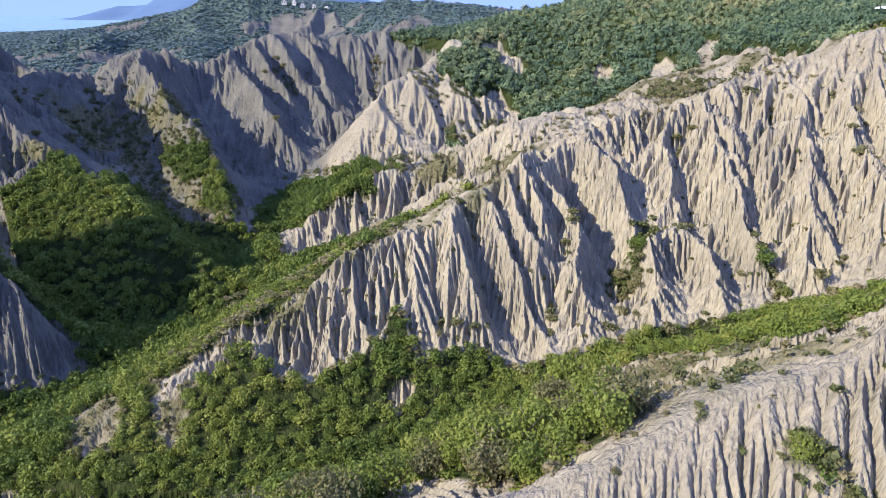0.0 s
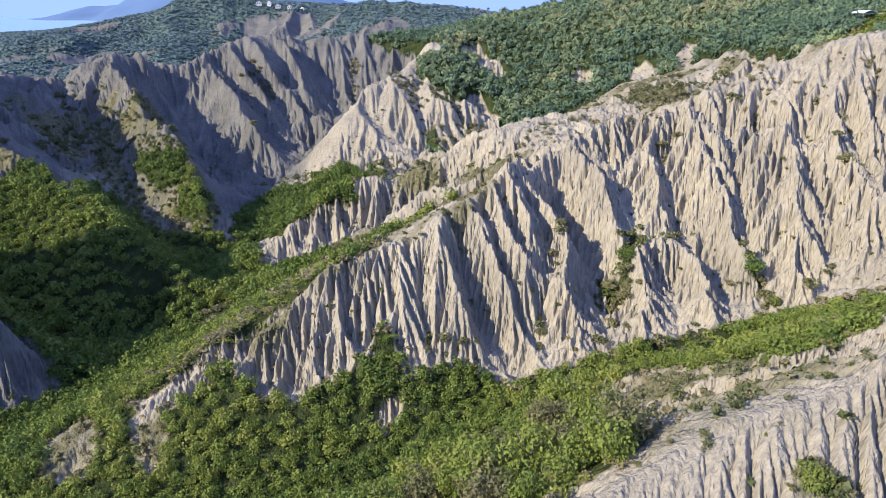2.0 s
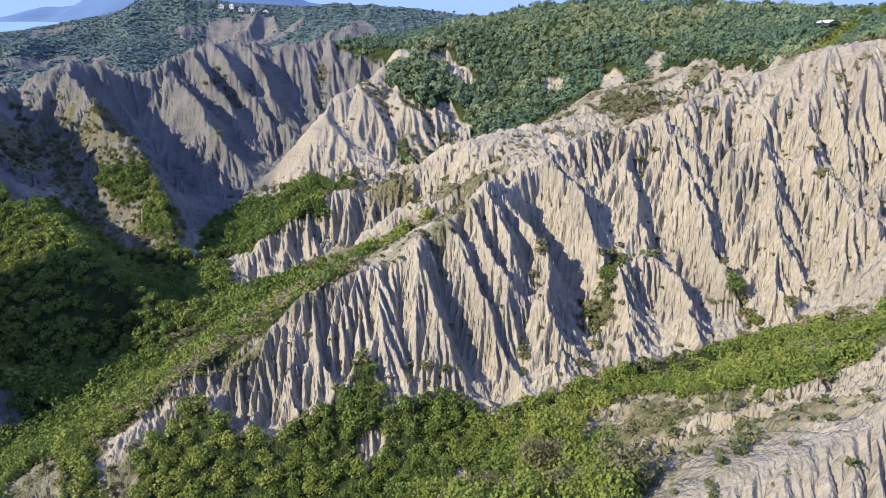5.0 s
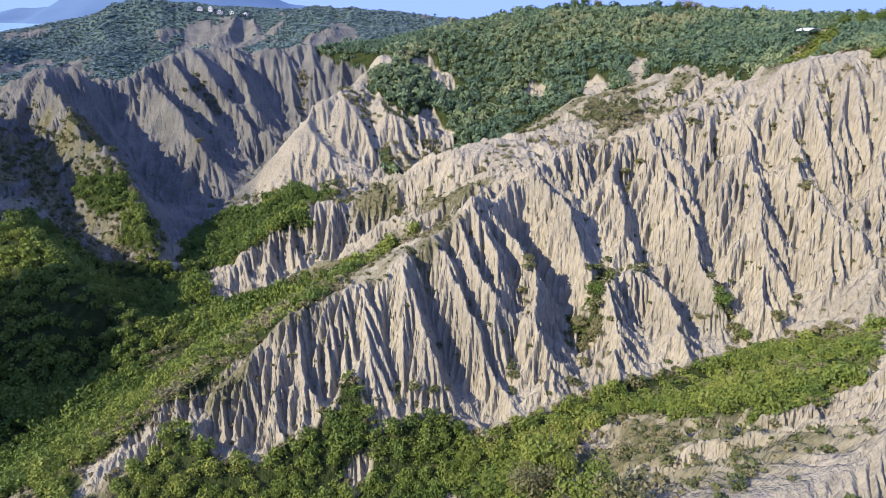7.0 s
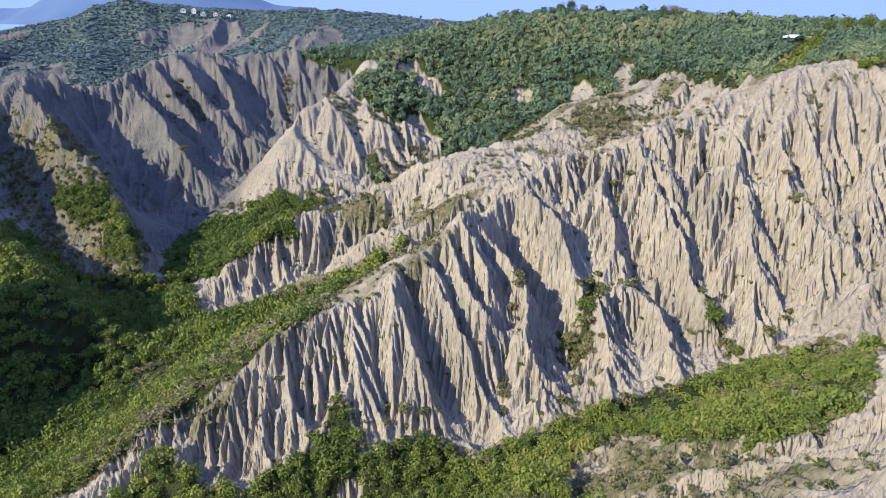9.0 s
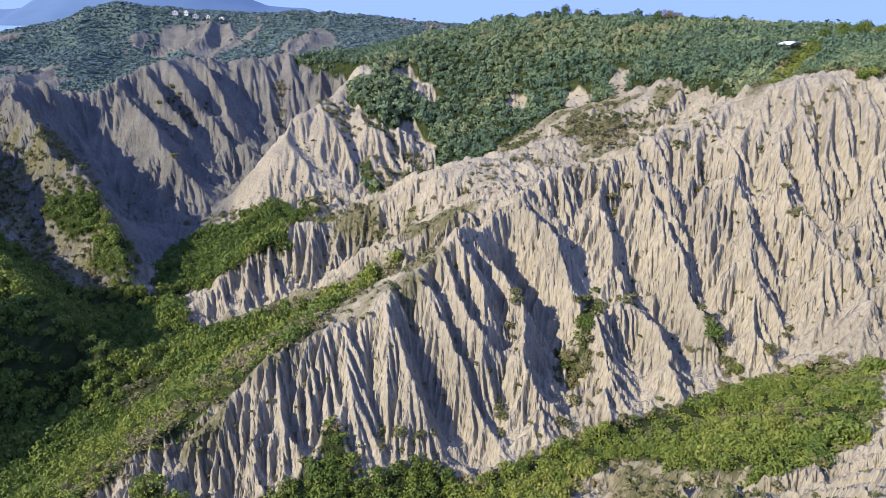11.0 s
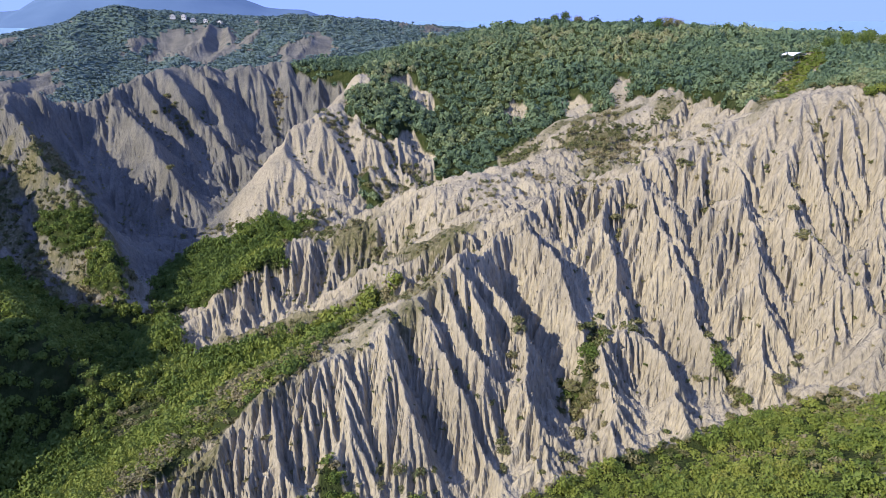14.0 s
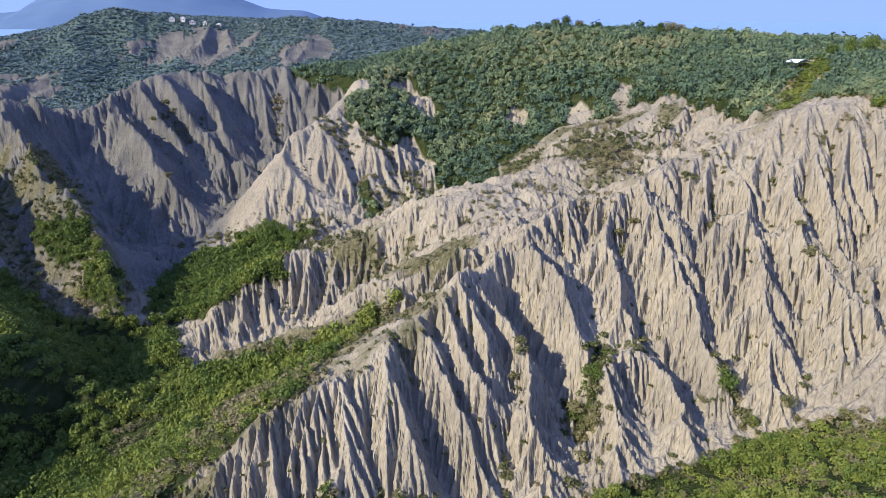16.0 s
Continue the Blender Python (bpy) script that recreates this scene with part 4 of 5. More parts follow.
def scatter(rng, x0, x1, y0, y1, step):
    """Jittered points in a rectangle of the plan, one to each square of that step."""
    gx, gy = np.meshgrid(np.arange(x0, x1, step), np.arange(y0, y1, step))
    gx, gy = gx.ravel(), gy.ravel()
    return gx + rng.uniform(0, step, len(gx)), gy + rng.uniform(0, step, len(gy))


def in_front(x, y, margin=0.0):
    """Inside the fan of land that lies open before the valley."""
    t = np.degrees(np.arctan2(x - CX, y - CY))
    return (t > LEFT - 4 + margin) & (t < RIGHT + 4 - margin)


def tone_of(rng, x, y):
    """Plants vary from dark to yellowish, in patches and one by one."""
    patch = fbm(x, y, 32, 3, 300) * 1.7 + 0.32
    return np.clip(patch + rng.normal(0, 0.24, len(x)), 0, 1)


def plant_stuff(name, label, category, x, y, radius, height, tone, kinds, material, rng, sink=0.25):
    """All plants of a stretch as one mesh: each takes one of the crowns in kinds, turned and sized."""
    z = ground_at(x, y)
    corners, tones = [], []
    pick = rng.integers(0, len(kinds), len(x))
    ang = rng.uniform(0, 2 * math.pi, len(x))
    for k, crown in enumerate(kinds):
        m = np.flatnonzero(pick == k)
        if not len(m):
            continue
        c, s = np.cos(ang[m])[:, None, None], np.sin(ang[m])[:, None, None]
        px = crown[None, ..., 0] * c - crown[None, ..., 1] * s
        py = crown[None, ..., 0] * s + crown[None, ..., 1] * c
        r, h = radius[m][:, None, None], height[m][:, None, None]
        pts = np.stack([px * r + x[m][:, None, None], py * r + y[m][:, None, None], crown[None, ..., 2] * h * 0.62 + z[m][:, None, None] - sink * h * 0.3], -1)
        corners.append(pts.reshape(-1, 3, 3))
        tones.append(np.repeat(tone[m], len(crown)))
    ob = new(name, leaf_mesh(name, np.concatenate(corners), np.concatenate(tones), material))
    return tagged(ob, label, category, kind="stuff")


rng = np.random.default_rng(11)
CLOSE_CROWNS = [crown_leaves(rng, 330, 0.09, 14) for _ in range(6)]
NEAR_CROWNS = [crown_leaves(rng, 180, 0.125, 11) for _ in range(8)]
MID_CROWNS = [crown_leaves(rng, 84, 0.175, 8, up=0.1, ragged=0.35) for _ in range(10)]
FAR_CROWNS = [crown_leaves(rng, 15, 0.34, 4, up=0.3, ragged=0.3) for _ in range(8)]
LOW_SHRUBS = [crown_leaves(rng, 90, 0.14, 7, 0.6) for _ in range(6)]
BUSHES = [crown_leaves(rng, 66, 0.22, 6, 0.6) for _ in range(6)]
TUFTS = [crown_leaves(rng, 16, 0.42, 4, 0.5) for _ in range(6)]

SLOPE = np.hypot(*slope_of(BASE))


# ---- woodland beyond the nearest trees ----
def woodland():
    r = np.random.default_rng(21)
    # near: up to about 320 m
    x, y = scatter(r, -190, 200, 60, 430, 2.7)
    w = ground_at(x, y, WOOD)
    ok = in_front(x, y) & (w > 0.55) & (np.hypot(x, y + 30) < np.where(x < 0, 450, 345)) & (r.uniform(size=len(x)) < 0.55 + 0.45 * w)
    ok &= ~((y < 128) & (x > -78) & (x < 62))
    x, y = x[ok], y[ok]
    rad = r.uniform(1.5, 2.9, len(x)) * (0.8 + 0.5 * (fbm(x, y, 30, 2, 55) + 0.5))
    close = np.hypot(x, y) < 178
    rad = np.where((x > 30) & (y < 150), rad * r.uniform(0.4, 1.1, len(x)), rad * r.uniform(0.75, 1.25, len(x)))
    dry = (close & (x > 25) & (fbm(x, y, 13, 3, 86) > 0.03)) | ((x > -70) & (x < 25) & (y > 138) & (y < 205) & (fbm(x, y, 17, 3, 86) > 0.04))
    plant_stuff("slope_scrub", "dry olive scrub among the green shrubs of the slope", "scrub", x[dry], y[dry], rad[dry] * 0.8, rad[dry] * 1.0, tone_of(r, x[dry], y[dry]), LOW_SHRUBS, DRY_LEAF, r)
    x, y, rad, close = x[~dry], y[~dry], rad[~dry], close[~dry]
    plant_stuff("slope_woodland", "bright green shrubs and small trees along the ridge's foot", "trees", x[close], y[close], rad[close], rad[close] * r.uniform(1.4, 2.1, close.sum()), tone_of(r, x[close], y[close]) * 0.75, CLOSE_CROWNS, LEAF, r)
    x, y, rad = x[~close], y[~close], rad[~close]
    top = ((x > 60) & (y > 215)) | ((x > -20) & (y > 340))
    plant_stuff("ridge_woodland", "dark green trees and shrubs on the hill behind the clay crest", "trees", x[top], y[top], rad[top], rad[top] * r.uniform(1.5, 2.1, top.sum()), tone_of(r, x[top], y[top]) * 0.8, NEAR_CROWNS, HAZED_HILL_LEAF, r)
    x, y, rad = x[~top], y[~top], rad[~top]
    plant_stuff("woodland", "dense green broadleaf trees and scrub covering the valley sides", "trees", x, y, rad, rad * r.uniform(1.5, 2.3, len(x)), tone_of(r, x, y) * 0.75, NEAR_CROWNS, LEAF, r)
    # young growth under and between the trees
    x, y = scatter(r, -110, 130, 50, 175, 2.3)
    ok = in_front(x, y) & (ground_at(x, y, WOOD) > 0.5) & (r.uniform(size=len(x)) < 0.95)
    x, y = x[ok], y[ok]
    rad = r.uniform(1.1, 2.0, len(x))
    plant_stuff("undergrowth", "low green shrubs filling the gaps between the trees", "undergrowth", x, y, rad, rad * 1.3, tone_of(r, x, y), LOW_SHRUBS, LEAF, r)
    # middle distance
    x, y = scatter(r, -420, 520, 180, 720, 4.4)
    d = np.hypot(x, y + 30)
    ok = in_front(x, y) & (ground_at(x, y, WOOD) > 0.5) & (d >= np.where((x < 0) & (y < 430) & (x > -190), 450, 345)) & (d < 760)
    ok &= y < np.interp(x, [-60, 0, 30, 90, 150, 206, 260, 320], [570, 560, 595, 595, 565, 505, 460, 420])      # to just behind the skyline
    x, y = x[ok], y[ok]
    rad = r.uniform(1.7, 3.4, len(x)) * (0.85 + 0.5 * (fbm(x, y, 60, 2, 58) + 0.5)) * np.where(r.uniform(size=len(x)) < 0.05, 1.6, 1)
    plant_stuff("hill_woodland", "dark green forest canopy covering the hill behind the ridges", "forest", x, y, rad, rad * r.uniform(1.4, 2.1, len(x)), np.clip(tone_of(r, x, y) * 0.9 + 1.5 * fbm(x, y, 90, 3, 95), 0, 1), MID_CROWNS, HAZED_HILL_LEAF, r)
    # far
    x, y = scatter(r, -1000, 300, 560, 1500, 6.2)
    d = np.hypot(x, y + 30)
    ok = in_front(x, y) & (ground_at(x, y, WOOD) > 0.5) & (d >= 760) & (x < 240) & (fbm(x, y, 90, 3, 5) + 0.35 * (0.8 - ground_at(x, y, SLOPE)) > -0.12)
    x, y = x[ok], y[ok]
    rad = r.uniform(3.2, 6.4, len(x))
    plant_stuff("far_woodland", "hazy forest on the distant hills", "forest", x, y, rad, rad * r.uniform(0.7, 1.2, len(x)), tone_of(r, x, y) * 0.8, FAR_CROWNS, HAZED_FAR_LEAF, r)


# ---- scrub: wood edges, gully floors and dry tufts on the clay ----
LOW = np.zeros_like(Z)
for k in (3, 8):
    LOW[k:-k, k:-k] += (Z[2 * k:, k:-k] + Z[:-2 * k, k:-k] + Z[k:-k, 2 * k:] + Z[k:-k, :-2 * k]) / 4 - Z[k:-k, k:-k]


def scrub():
    r = np.random.default_rng(31)
    x, y = scatter(r, -190, 190, 50, 330, 1.9)
    w = ground_at(x, y, WOOD)
    ok = in_front(x, y) & (w > 0.12) & (w < 0.92) & (r.uniform(size=len(x)) < 0.75)
    x, y = x[ok], y[ok]
    rad = r.uniform(0.6, 1.5, len(x))
    plant_stuff("scrub", "olive scrub and tall grass along the edge of the wood", "scrub", x, y, rad, rad * 1.6, tone_of(r, x, y), BUSHES, DRY_LEAF, r)
    x, y = scatter(r, -190, 210, 50, 470, 2.2)
    w, low, st, g = ground_at(x, y, WOOD), ground_at(x, y, LOW), ground_at(x, y, SLOPE), ground_at(x, y, GRASS)
    patch = fbm(x, y, 22, 3, 77)
    chance = np.clip(patch * 3.4 - 0.45, 0, 1) * 0.8 + np.clip(low * 0.9, 0, 0.8) * np.clip(0.35 + patch * 2, 0, 1) + np.clip(0.6 - st, 0, 0.5) * np.clip(patch * 4, 0, 1)
    ok = in_front(x, y) & (w < 0.2) & (r.uniform(size=len(x)) < (chance - 0.12) * 0.6 + g * 0.6 + 0.3 * np.clip(low - 0.25, 0, 1) + np.where(y < 125, 0.4 * g, 0))
    x, y = x[ok], y[ok]
    rad = r.uniform(0.35, 1.1, len(x))
    plant_stuff("dry_tufts", "dry olive-brown tufts and low bushes on bare clay", "bushes", x, y, rad, rad * 1.3, np.clip(tone_of(r, x, y) + 0.1, 0, 1), TUFTS, DRY_LEAF, r)


def thicket():
    """Loose shrubs and small trees, thick in places, on slopes that are half bare."""
    r = np.random.default_rng(36)
    x, y = scatter(r, -230, 260, 50, 520, 2.6)
    best = np.full(len(x), -1e9)
    for poly in THIN:
        best = np.maximum(best, inside(x, y, poly))
    keep = in_front(x, y) & (best > 0) & (ground_at(x, y, WOOD) < 0.6)
    x, y, best = x[keep], y[keep], best[keep]
    low = np.clip(ground_at(x, y, LOW), -0.5, 1.2)
    chance = np.clip(fbm(x, y, 20, 4, 91) * 4.5 + 0.24 + 0.45 * low + np.where(y < 125, 0.3, np.where(x < -90, 0.5, 0)), 0, 0.9) * np.clip(best / 6, 0.3, 1)
    ok = r.uniform(size=len(x)) < chance
    x, y = x[ok], y[ok]
    rad = (r.uniform(0.6, 1.5, len(x)) + 0.7 * r.uniform(size=len(x)) ** 4) * np.where(y > 270, 1.6, 1)
    plant_stuff("thicket", "loose olive-green shrubs on half-bare clay slopes", "shrubs", x, y, rad, rad * 1.6, tone_of(r, x, y), LOW_SHRUBS, DRY_LEAF, r)


def meadow():
    """Tall dry grass on the open slope below the pavilion."""
    r = np.random.default_rng(38)
    xs, ys = [q[0] for q in MEADOW], [q[1] for q in MEADOW]
    x, y = scatter(r, min(xs), max(xs), min(ys), max(ys), 1.0)
    ok = inside(x, y, MEADOW) > 0
    x, y = x[ok], y[ok]
    rad = r.uniform(0.9, 1.5, len(x))
    plant_stuff("tall_grass", "yellow-green tall grass on the slope below the pavilion", "grass", x, y, rad, rad * 0.9, np.clip(0.42 + 1.2 * fbm(x, y, 12, 3, 98), 0, 1), TUFTS, LEAF, r)


woodland()
scrub()
thicket()
meadow()


# ---- the nearest trees, one by one ----
def tube(bm, a, b, ra, rb, sides=6):
    a, b = Vector(a), Vector(b)
    turn = (b - a).to_track_quat("Z", "Y")
    rows = [[bm.verts.new(p + turn @ Vector((r * math.cos(2 * math.pi * k / sides), r * math.sin(2 * math.pi * k / sides), 0))) for k in range(sides)] for p, r in ((a, ra), (b, rb))]
    for k in range(sides):
        bm.faces.new((rows[0][k], rows[0][(k + 1) % sides], rows[1][(k + 1) % sides], rows[1][k]))


def part(name, data, material, parent, label=""):
    """Links a mesh, or a bmesh, as one object under a thing."""
    if isinstance(data, bmesh.types.BMesh):
        me = bpy.data.meshes.new(name)
        data.to_mesh(me)
        data.free()
        me.materials.append(material)
        data = me
    ob = new(name, data)
    ob.parent = parent
    if label:
        ob["label"] = label
    return ob


def tree(seed, label, tone, material):
    """A broadleaf tree 5 m high with a crown about 2.3 m in radius."""
    r = np.random.default_rng(seed)
    root = tagged(new("tree"), label, "tree", group="trees at the foot of the ridge")
    bm = bmesh.new()
    bend = r.uniform(-0.25, 0.25, 2)
    top = (bend[0], bend[1], 1.9)
    tube(bm, (0, 0, -0.6), (bend[0] * 0.4, bend[1] * 0.4, 0.9), 0.17, 0.13)
    tube(bm, (bend[0] * 0.4, bend[1] * 0.4, 0.9), top, 0.13, 0.10)
    part("trunk", bm, BARK, root, "slender grey-brown trunk")
    for k in range(3):
        bm = bmesh.new()
        a = 2.1 * k + r.uniform(-0.5, 0.5)
        mid = (top[0] + 0.6 * math.cos(a), top[1] + 0.6 * math.sin(a), 2.7 + 0.3 * r.uniform())
        tube(bm, top, mid, 0.08, 0.055, 5)
        tube(bm, mid, (mid[0] + 0.6 * math.cos(a + 0.4), mid[1] + 0.6 * math.sin(a + 0.4), 3.7), 0.055, 0.025, 5)
        part("limb", bm, BARK, root)
    leaves = crown_leaves(r, 1100, 0.062, 19, spread=(0.34, 0.80)) * (0.92, 0.92, 0.95)
    leaves = leaves * (2.3, 2.3, 2.7) + (0, 0, 1.0)
    part("crown", leaf_mesh("crown", leaves, np.full(len(leaves), tone), material), None, root)
    return root


def nearest_trees():
    r = np.random.default_rng(41)
    kinds = [tree(500 + k, label, tone, material) for k, (label, tone, material) in enumerate((
        ("dark green broadleaf tree with a rounded crown", 0.05, LEAF), ("mid-green broadleaf tree with a lumpy spreading crown", 0.38, LEAF),
        ("yellowish-green broadleaf tree with a loose crown", 0.85, LEAF), ("dense green tree with a domed crown", 0.2, LEAF),
        ("bright green slender tree with an uneven crown", 0.62, LEAF), ("olive-green tree with a broad dry crown", 0.45, DRY_LEAF)))]
    groups = ((0, 0, 3, 3, 1), (0, 3, 1, 1, 4), (1, 4, 4, 2, 5), (2, 2, 4, 5, 5))
    x, y = scatter(r, -78, 62, 50, 128, 3.0)
    w = ground_at(x, y, WOOD)
    ok = in_front(x, y) & (w > 0.6)
    x, y, w = x[ok], y[ok], w[ok]
    order = np.argsort(-(y - 0.0 * x))
    x, y = x[order], y[order]
    z = ground_at(x, y)
    singles = np.zeros(len(x), bool)
    singles[np.argsort(np.hypot(x, y))[::1][:290]] = True
    used = set()
    for px, py, pz in zip(x[singles], y[singles], z[singles]):
        patch = float(fbm(np.array([px]), np.array([py]), 16, 3, 83)[0]) * 1.4 + 0.0035 * (px + 15)
        k = groups[min(3, max(0, int(2 + patch * 8)))][int(r.integers(0, 5))]
        s = r.uniform(0.75, 1.5) + 0.7 * r.uniform() ** 3
        m = pose(px, py, pz - 0.05, 0, 0, r.uniform(0, 360)) @ Matrix.Diagonal((s, s, s * r.uniform(0.85, 1.1), 1))
        if k in used:
            ob = copy_thing(kinds[k], m)
            ob.matrix_basis = m
        else:
            kinds[k].matrix_basis = m
            used.add(k)
    rest = ~singles
    rad = r.uniform(1.4, 2.5, rest.sum())
    if rest.any():
        plant_stuff("foot_woodland", "green trees and scrub filling the gully at the ridge's foot", "trees", x[rest], y[rest], rad, rad * 1.9, tone_of(r, x[rest], y[rest]), CLOSE_CROWNS, LEAF, r)
    return kinds


def skyline_trees(kinds, *spots):
    """Taller dark trees that stand out along the hilltop."""
    r = np.random.default_rng(43)
    for x, y, size in spots:
        z = float(ground_at(np.array([x]), np.array([y]))[0])
        m = pose(x, y, z - 0.1, 0, 0, r.uniform(0, 360)) @ Matrix.Diagonal((size, size, size * r.uniform(0.9, 1.2), 1))
        ob = copy_thing(kinds[(0, 3, 0, 5)[int(r.integers(0, 4))]], m)
        ob.matrix_basis = m
        tagged(ob, "tall dark green tree standing on the hilltop", "tree", group="trees on the hilltop")


skyline_trees(nearest_trees(), (214, 331, 1.3), (221, 334, 1.6), (227, 331, 1.3), (232, 337, 1.8), (238, 334, 1.5), (244, 338, 1.9), (250, 334, 1.6),
              (257, 337, 1.5), (263, 333, 1.3), (199, 470, 1.6), (204, 468, 2.0), (210, 466, 1.5), (148, 531, 1.7), (155, 528, 2.1), (163, 524, 1.5), (118, 546, 1.8), (232, 444, 1.6))


# ---- bushes on the clay faces, one by one ----
def bush_kind(seed):
    r = np.random.default_rng(seed)
    root = tagged(new("bush"), "olive-green bush clinging to the bare clay slope", "bush", group="bushes on the clay slopes")
    for k in range(4):
        bm = bmesh.new()
        a = 1.6 * k + r.uniform(-0.4, 0.4)
        tube(bm, (0.05 * math.cos(a), 0.05 * math.sin(a), -0.35), (0.45 * math.cos(a), 0.45 * math.sin(a), 0.6), 0.05, 0.02, 5)
        part("stem", bm, BARK, root)
    leaves = crown_leaves(r, 280, 0.12, 9, 0.6) * (1, 1, 0.85) - (0, 0, 0.25)
    part("crown", leaf_mesh("bush_crown", leaves, np.full(len(leaves), r.uniform(0.25, 0.6)), DRY_LEAF), None, root)
    return root


BUSH_KINDS, BUSH_USED = [bush_kind(700 + k) for k in range(4)], set()
bush_rng = np.random.default_rng(51)


def bushes(*spots):
    for x, y, size in spots:
        k = int(bush_rng.integers(0, 4))
        z = float(ground_at(np.array([x]), np.array([y]))[0])
        m = pose(x, y, z, 0, 0, bush_rng.uniform(0, 360)) @ Matrix.Diagonal((size, size, size * bush_rng.uniform(0.8, 1.1), 1))
        if k in BUSH_USED:
            copy_thing(BUSH_KINDS[k], m).matrix_basis = m
        else:
            BUSH_KINDS[k].matrix_basis = m
            BUSH_USED.add(k)


bushes((53.7, 167.1, 3), (51.5, 164.4, 3), (46.8, 153.3, 2.8), (44.6, 153.4, 3.1), (43, 156.5, 2.6), (46.2, 151.5, 2.5))
bushes((48.8, 150.6, 1.9), (43.6, 153.5, 2.3), (60.7, 168, 2.8), (58.8, 164.1, 2.1), (43.6, 150, 2), (41.9, 147.2, 2.2))
bushes((36.8, 139.2, 2.1), (24.6, 144.8, 1.8), (25.4, 142.5, 1.6), (31.7, 162.3, 2.2), (29.7, 159, 1.7), (60.4, 166.4, 2.4))
bushes((64.1, 171.1, 1.6), (31.4, 161, 2), (30.1, 157.5, 1.1), (106.9, 175, 3.2), (107.3, 180.9, 1.8), (91, 209.4, 2.7))
bushes((93, 196.1, 2.5), (94.1, 192.3, 1.4), (71.9, 200.1, 2.1), (67.3, 198, 2.1), (68.1, 194.1, 2.1), (77.9, 160.4, 1.9))
bushes((78.1, 154.9, 2.7), (78.1, 150.4, 2.4), (79, 148, 2.1), (86, 146.9, 2.4), (87.8, 145.2, 1.5), (24.3, 146.5, 1.8))
bushes((24.3, 143, 1.6), (23.8, 140.2, 1.6), (-0.7, 140.4, 1.8), (3.1, 137.6, 2.2), (6.6, 136.9, 1.5), (9.6, 137.9, 1.2))
bushes((41.8, 146.5, 1.9), (36.4, 137.1, 1.6), (43.7, 143.1, 1.3), (54, 165.8, 2.4), (46.9, 155.5, 2.2), (45.2, 153.6, 2))
bushes((43.6, 156.2, 2.3), (42.6, 154.4, 1.4), (42.7, 152.8, 1.4), (71.5, 154, 1.5), (28.4, 193.9, 1.3), (94.3, 152.5, 1.6))
bushes((91.9, 150.2, 1.2), (101.2, 150.6, 1.1), (112.1, 202.5, 1.5), (16.5, 250.8, 3), (16.1, 209.5, 2.1), (7.9, 258.8, 3.2))
bushes((4.7, 257.6, 3), (40.1, 62.7, 1.6), (39.4, 63.8, 1.2), (41.2, 61.1, 1.3), (42, 60.1, 1), (37.4, 63.1, 1.2))
bushes((36.2, 62.3, 0.7), (43.4, 62.4, 0.8), (22.6, 69.9, 0.7), (19.1, 64.3, 0.7), (44.5, 59.3, 0.9), (7.5, 256.6, 2.9))
bushes((9.1, 251.8, 3.2), (3.9, 263.4, 2.6), (-11.6, 206.7, 2), (-8.4, 200.5, 2.3), (-14.8, 203.6, 2), (-28.5, 213.8, 2.5))
bushes((-31.7, 212.5, 2.2), (2.9, 370.4, 3.2), (6.6, 359.1, 3.2), (15.5, 348.5, 3.2), (17.3, 274.2, 2.2), (-107.9, 468.2, 3.2))
bushes((-93.9, 391.9, 3.2), (-112.2, 449.6, 3.2), (-159.8, 357.7, 3.2), (-137.9, 354.5, 3.2), (-140.6, 375.9, 3.2), (-176.1, 360.5, 3.2))
bushes((-190.9, 360.6, 3.2), (-204.3, 369, 3.2), (-197.6, 364.5, 3.2), (-117.5, 323.7, 3.2), (-169.5, 287.2, 3.2), (-162.5, 281.5, 3.2))


# ---- far mountains, beyond the valley ----
def far_mountains():
    mat, nodes, links, bsdf = node_material("hazy_mountain", 1.0)
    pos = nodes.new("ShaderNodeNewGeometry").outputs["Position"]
    # the blue is aerial haze painted in, not the colour of the slopes
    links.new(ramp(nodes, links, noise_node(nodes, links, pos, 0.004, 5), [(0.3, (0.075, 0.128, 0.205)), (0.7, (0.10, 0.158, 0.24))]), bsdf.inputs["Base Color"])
    xs, ys = np.linspace(-3400, 900, 130), np.linspace(3300, 4600, 26)
    gx, gy = np.meshgrid(xs, ys)
    top = np.interp(gx, [-3400, -2530, -2200, -2035, -1815, -1720, -1640, -1570, -1310, -1025, -750, -500, -400, -190, 0, 150, 900], [25, 40, 68, 92, 145, 142, 150, 203, 315, 358, 300, 204, 170, 150, 85, 40, 20])
    lift = np.clip(1 - np.abs(gy - 4150) / 850, 0, 1)
    z = top * lift * (1 + 0.1 * fbm(gx, gy, 420, 4, 15)) + 14 * fbm(gx, gy, 160, 3, 16) * lift - 30
    me = bpy.data.meshes.new("hazy_mountain")
    n = len(xs)
    faces = [(j * n + i, j * n + i + 1, (j + 1) * n + i + 1, (j + 1) * n + i) for j in range(len(ys) - 1) for i in range(n - 1)]
    me.from_pydata(np.stack([gx, gy, z], -1).reshape(-1, 3).tolist(), [], faces)
    me.polygons.foreach_set("use_smooth", np.ones(len(faces), bool))
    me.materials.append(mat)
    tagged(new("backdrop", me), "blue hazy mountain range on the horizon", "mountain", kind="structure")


far_mountains()


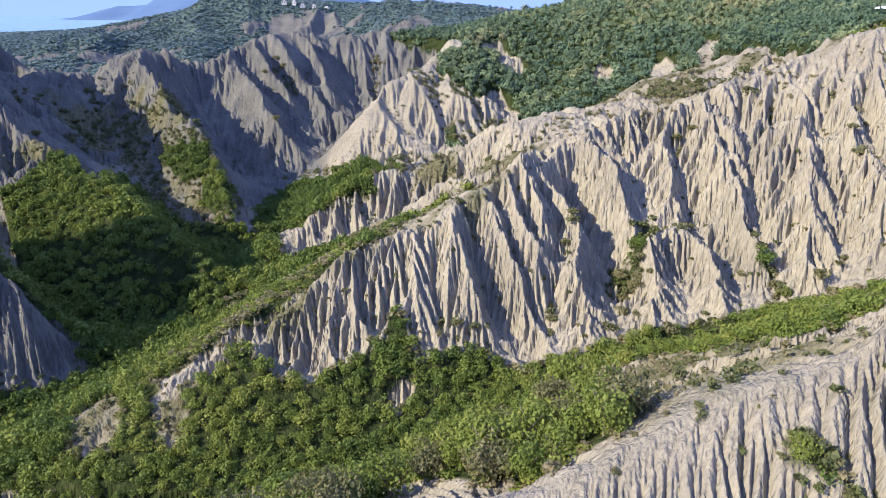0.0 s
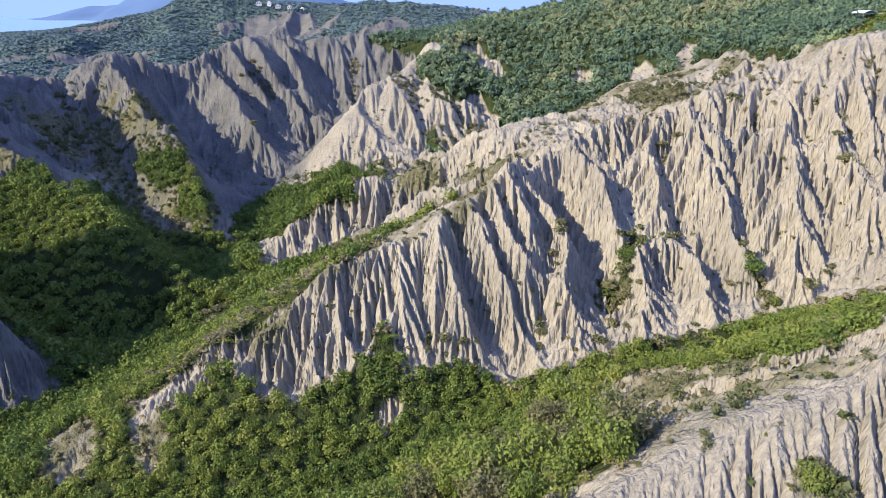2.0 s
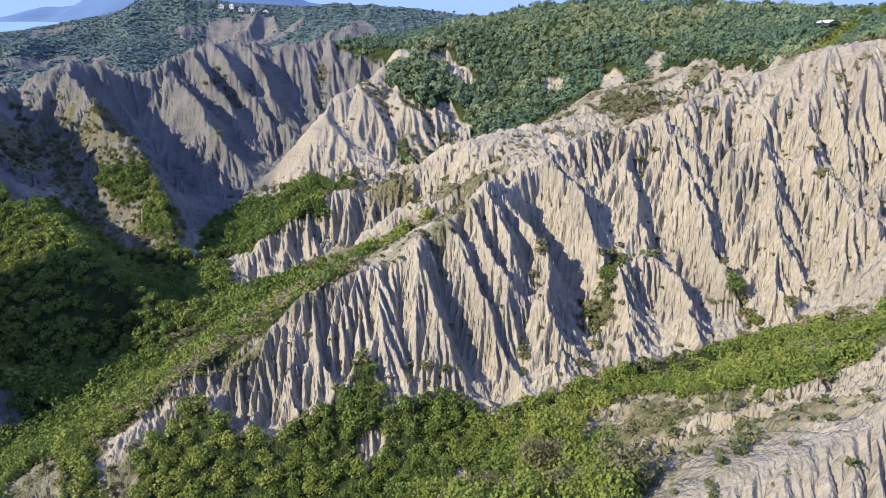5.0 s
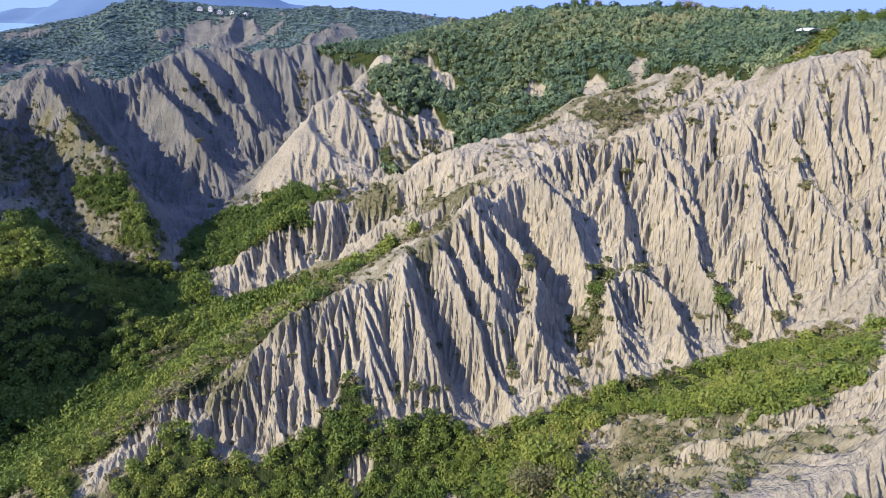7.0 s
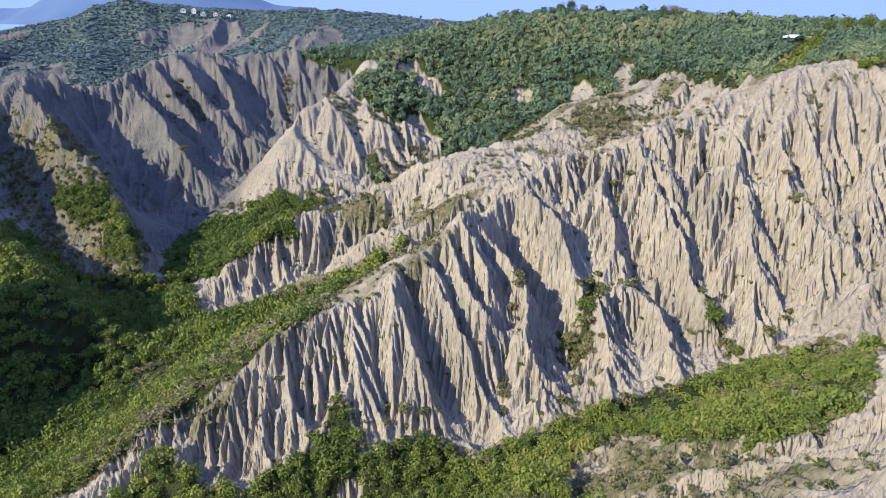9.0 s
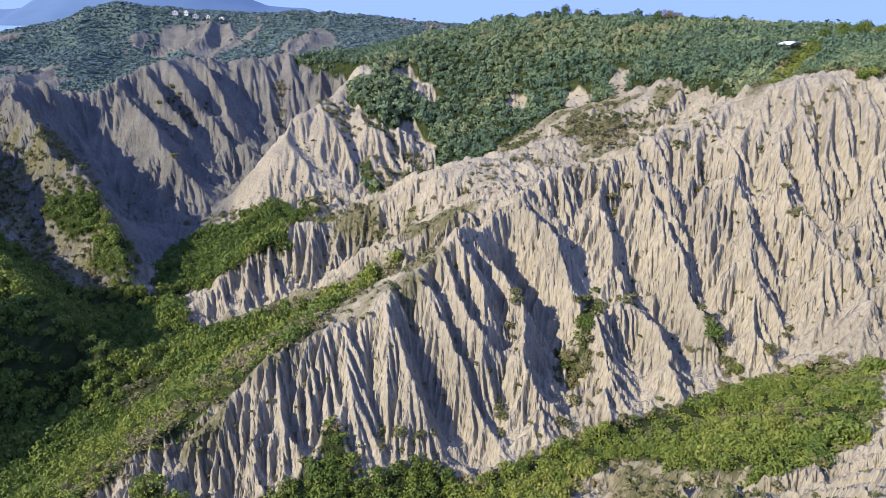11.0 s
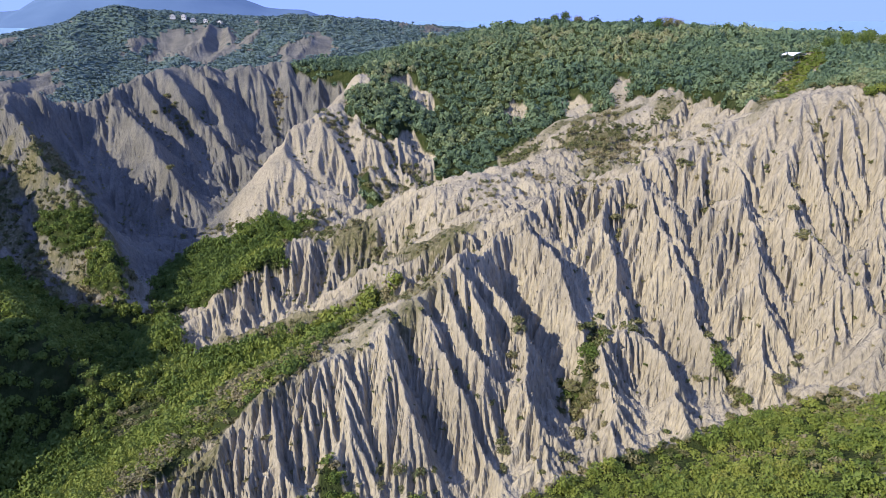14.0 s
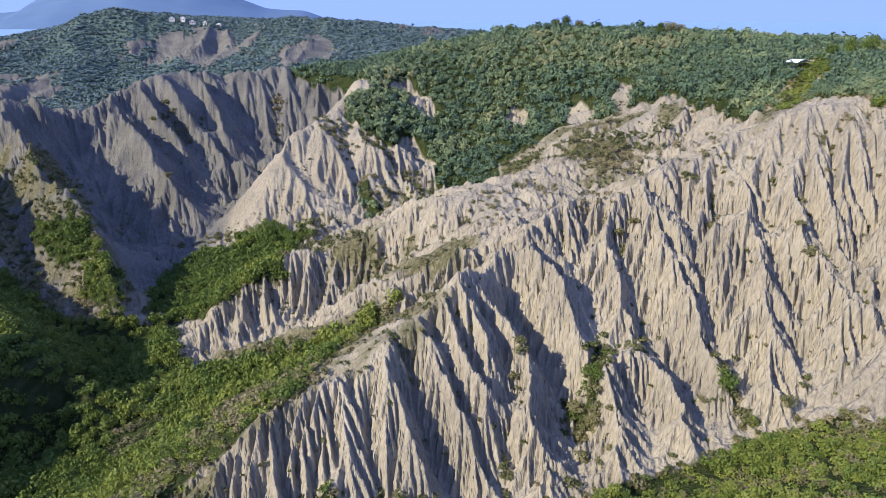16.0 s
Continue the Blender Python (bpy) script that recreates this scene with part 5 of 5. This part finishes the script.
# ---- a pavilion on the hill, and houses on the far ridge ----
def box(bm, x0, x1, y0, y1, z0, z1):
    v = [bm.verts.new((x, y, z)) for z in (z0, z1) for x, y in ((x0, y0), (x1, y0), (x1, y1), (x0, y1))]
    for f in ((3, 2, 1, 0), (4, 5, 6, 7), (0, 1, 5, 4), (1, 2, 6, 5), (2, 3, 7, 6), (3, 0, 4, 7)):
        bm.faces.new([v[k] for k in f])


def plain_material(name, stops, rough=0.6, scale=1.5):
    mat, nodes, links, bsdf = node_material(name, rough)
    pos = nodes.new("ShaderNodeNewGeometry").outputs["Position"]
    links.new(ramp(nodes, links, noise_node(nodes, links, pos, scale, 5), stops), bsdf.inputs["Base Color"])
    return mat


WHITE = plain_material("white_sheet", [(0.3, (0.74, 0.75, 0.76)), (0.7, (0.82, 0.82, 0.82))], 0.4)
STEEL = plain_material("grey_steel", [(0.3, (0.22, 0.23, 0.24)), (0.7, (0.32, 0.33, 0.34))], 0.5)
CONCRETE = plain_material("pale_concrete", [(0.3, (0.42, 0.41, 0.39)), (0.7, (0.55, 0.54, 0.51))], 0.85)
DARK = plain_material("dark_opening", [(0.3, (0.03, 0.03, 0.035)), (0.7, (0.06, 0.06, 0.065))], 0.3)


def pavilion(x, y, turn):
    z = float(ground_at(np.array([x]), np.array([y]))[0])
    root = tagged(new("pavilion"), "open hilltop pavilion with a curved white roof on steel posts", "pavilion")
    bm = bmesh.new()
    n, w, d, rise = 14, 4.6, 3.0, 1.1
    rows = []
    for k in range(n + 1):
        a = -1 + 2 * k / n
        zz = 3.0 + rise * (1 - a * a)
        rows.append([bm.verts.new((a * w, yy, zz - dz - 0.12 * (abs(yy) / d) ** 2)) for dz in (0, 0.12) for yy in (-d, 0, d)])
    for a, b in zip(rows[:-1], rows[1:]):
        for q in ((0, 1), (1, 2)):
            bm.faces.new((a[q[0]], b[q[0]], b[q[1]], a[q[1]]))
            bm.faces.new((a[q[1] + 3], b[q[1] + 3], b[q[0] + 3], a[q[0] + 3]))
        bm.faces.new((a[3], b[3], b[0], a[0]))
        bm.faces.new((a[2], b[2], b[5], a[5]))
    for e in (rows[0], rows[-1]):
        bm.faces.new((e[0], e[1], e[2], e[5], e[4], e[3]))
    bmesh.ops.recalc_face_normals(bm, faces=bm.faces)
    part("roof", bm, WHITE, root, "curved white sheet roof")
    for px in (-3.8, 0, 3.8):
        for py in (-2.4, 2.4):
            bm = bmesh.new()
            tube(bm, (px, py, -1.5), (px, py, 3.0 + rise * (1 - (px / w) ** 2) - 0.1), 0.09, 0.09, 8)
            part("post", bm, STEEL, root)
    bm = bmesh.new()
    box(bm, -4.4, 4.4, -2.8, 2.8, -1.2, 0.15)
    part("floor_slab", bm, CONCRETE, root)
    bm = bmesh.new()
    box(bm, -4.2, 4.2, 2.0, 2.2, 0.15, 1.1)
    part("parapet", bm, STEEL, root)
    root.matrix_basis = pose(x, y, z - 0.1, 0, 0, turn) @ Matrix.Diagonal((1.05, 1.0, 0.95, 1))


def house(x, y, w, d, h, turn, label):
    z = float(ground_at(np.array([x]), np.array([y]))[0])
    root = tagged(new("house"), label, "house", group="houses on the far ridge")
    bm = bmesh.new()
    box(bm, -w / 2, w / 2, -d / 2, d / 2, -2, h)
    part("wall", bm, CONCRETE, root)
    bm = bmesh.new()
    box(bm, -w / 2 - 0.4, w / 2 + 0.4, -d / 2 - 0.4, d / 2 + 0.4, h, h + 0.35)
    box(bm, -w / 4, w / 4, -d / 4, d / 4, h + 0.34, h + 1.8)
    part("roof", bm, CONCRETE, root, "flat concrete roof with a stair hut")
    for k in range(int(w // 3)):
        bm = bmesh.new()
        cx = -w / 2 + 1.5 + 3 * k
        box(bm, cx - 0.6, cx + 0.6, -d / 2 - 0.06, -d / 2 + 0.1, 1.0, 2.3)
        part("window", bm, DARK, root, "dark window")
    root.matrix_basis = pose(x, y, z + 2.0, 0, 0, turn)


pavilion(194.6, 319.6, 24)
for hx, hy, hw, hh, ht in ((-262, 1216, 8, 3.4, 8), (-246, 1220, 6.4, 4.6, -5), (-232, 1217, 9, 3.2, 12), (-212, 1212, 6.2, 3, 0), (-190, 1206, 7, 3, -14)):
    house(hx, hy, hw, 6, hh, ht, "small white-walled house with a flat roof on the ridge")
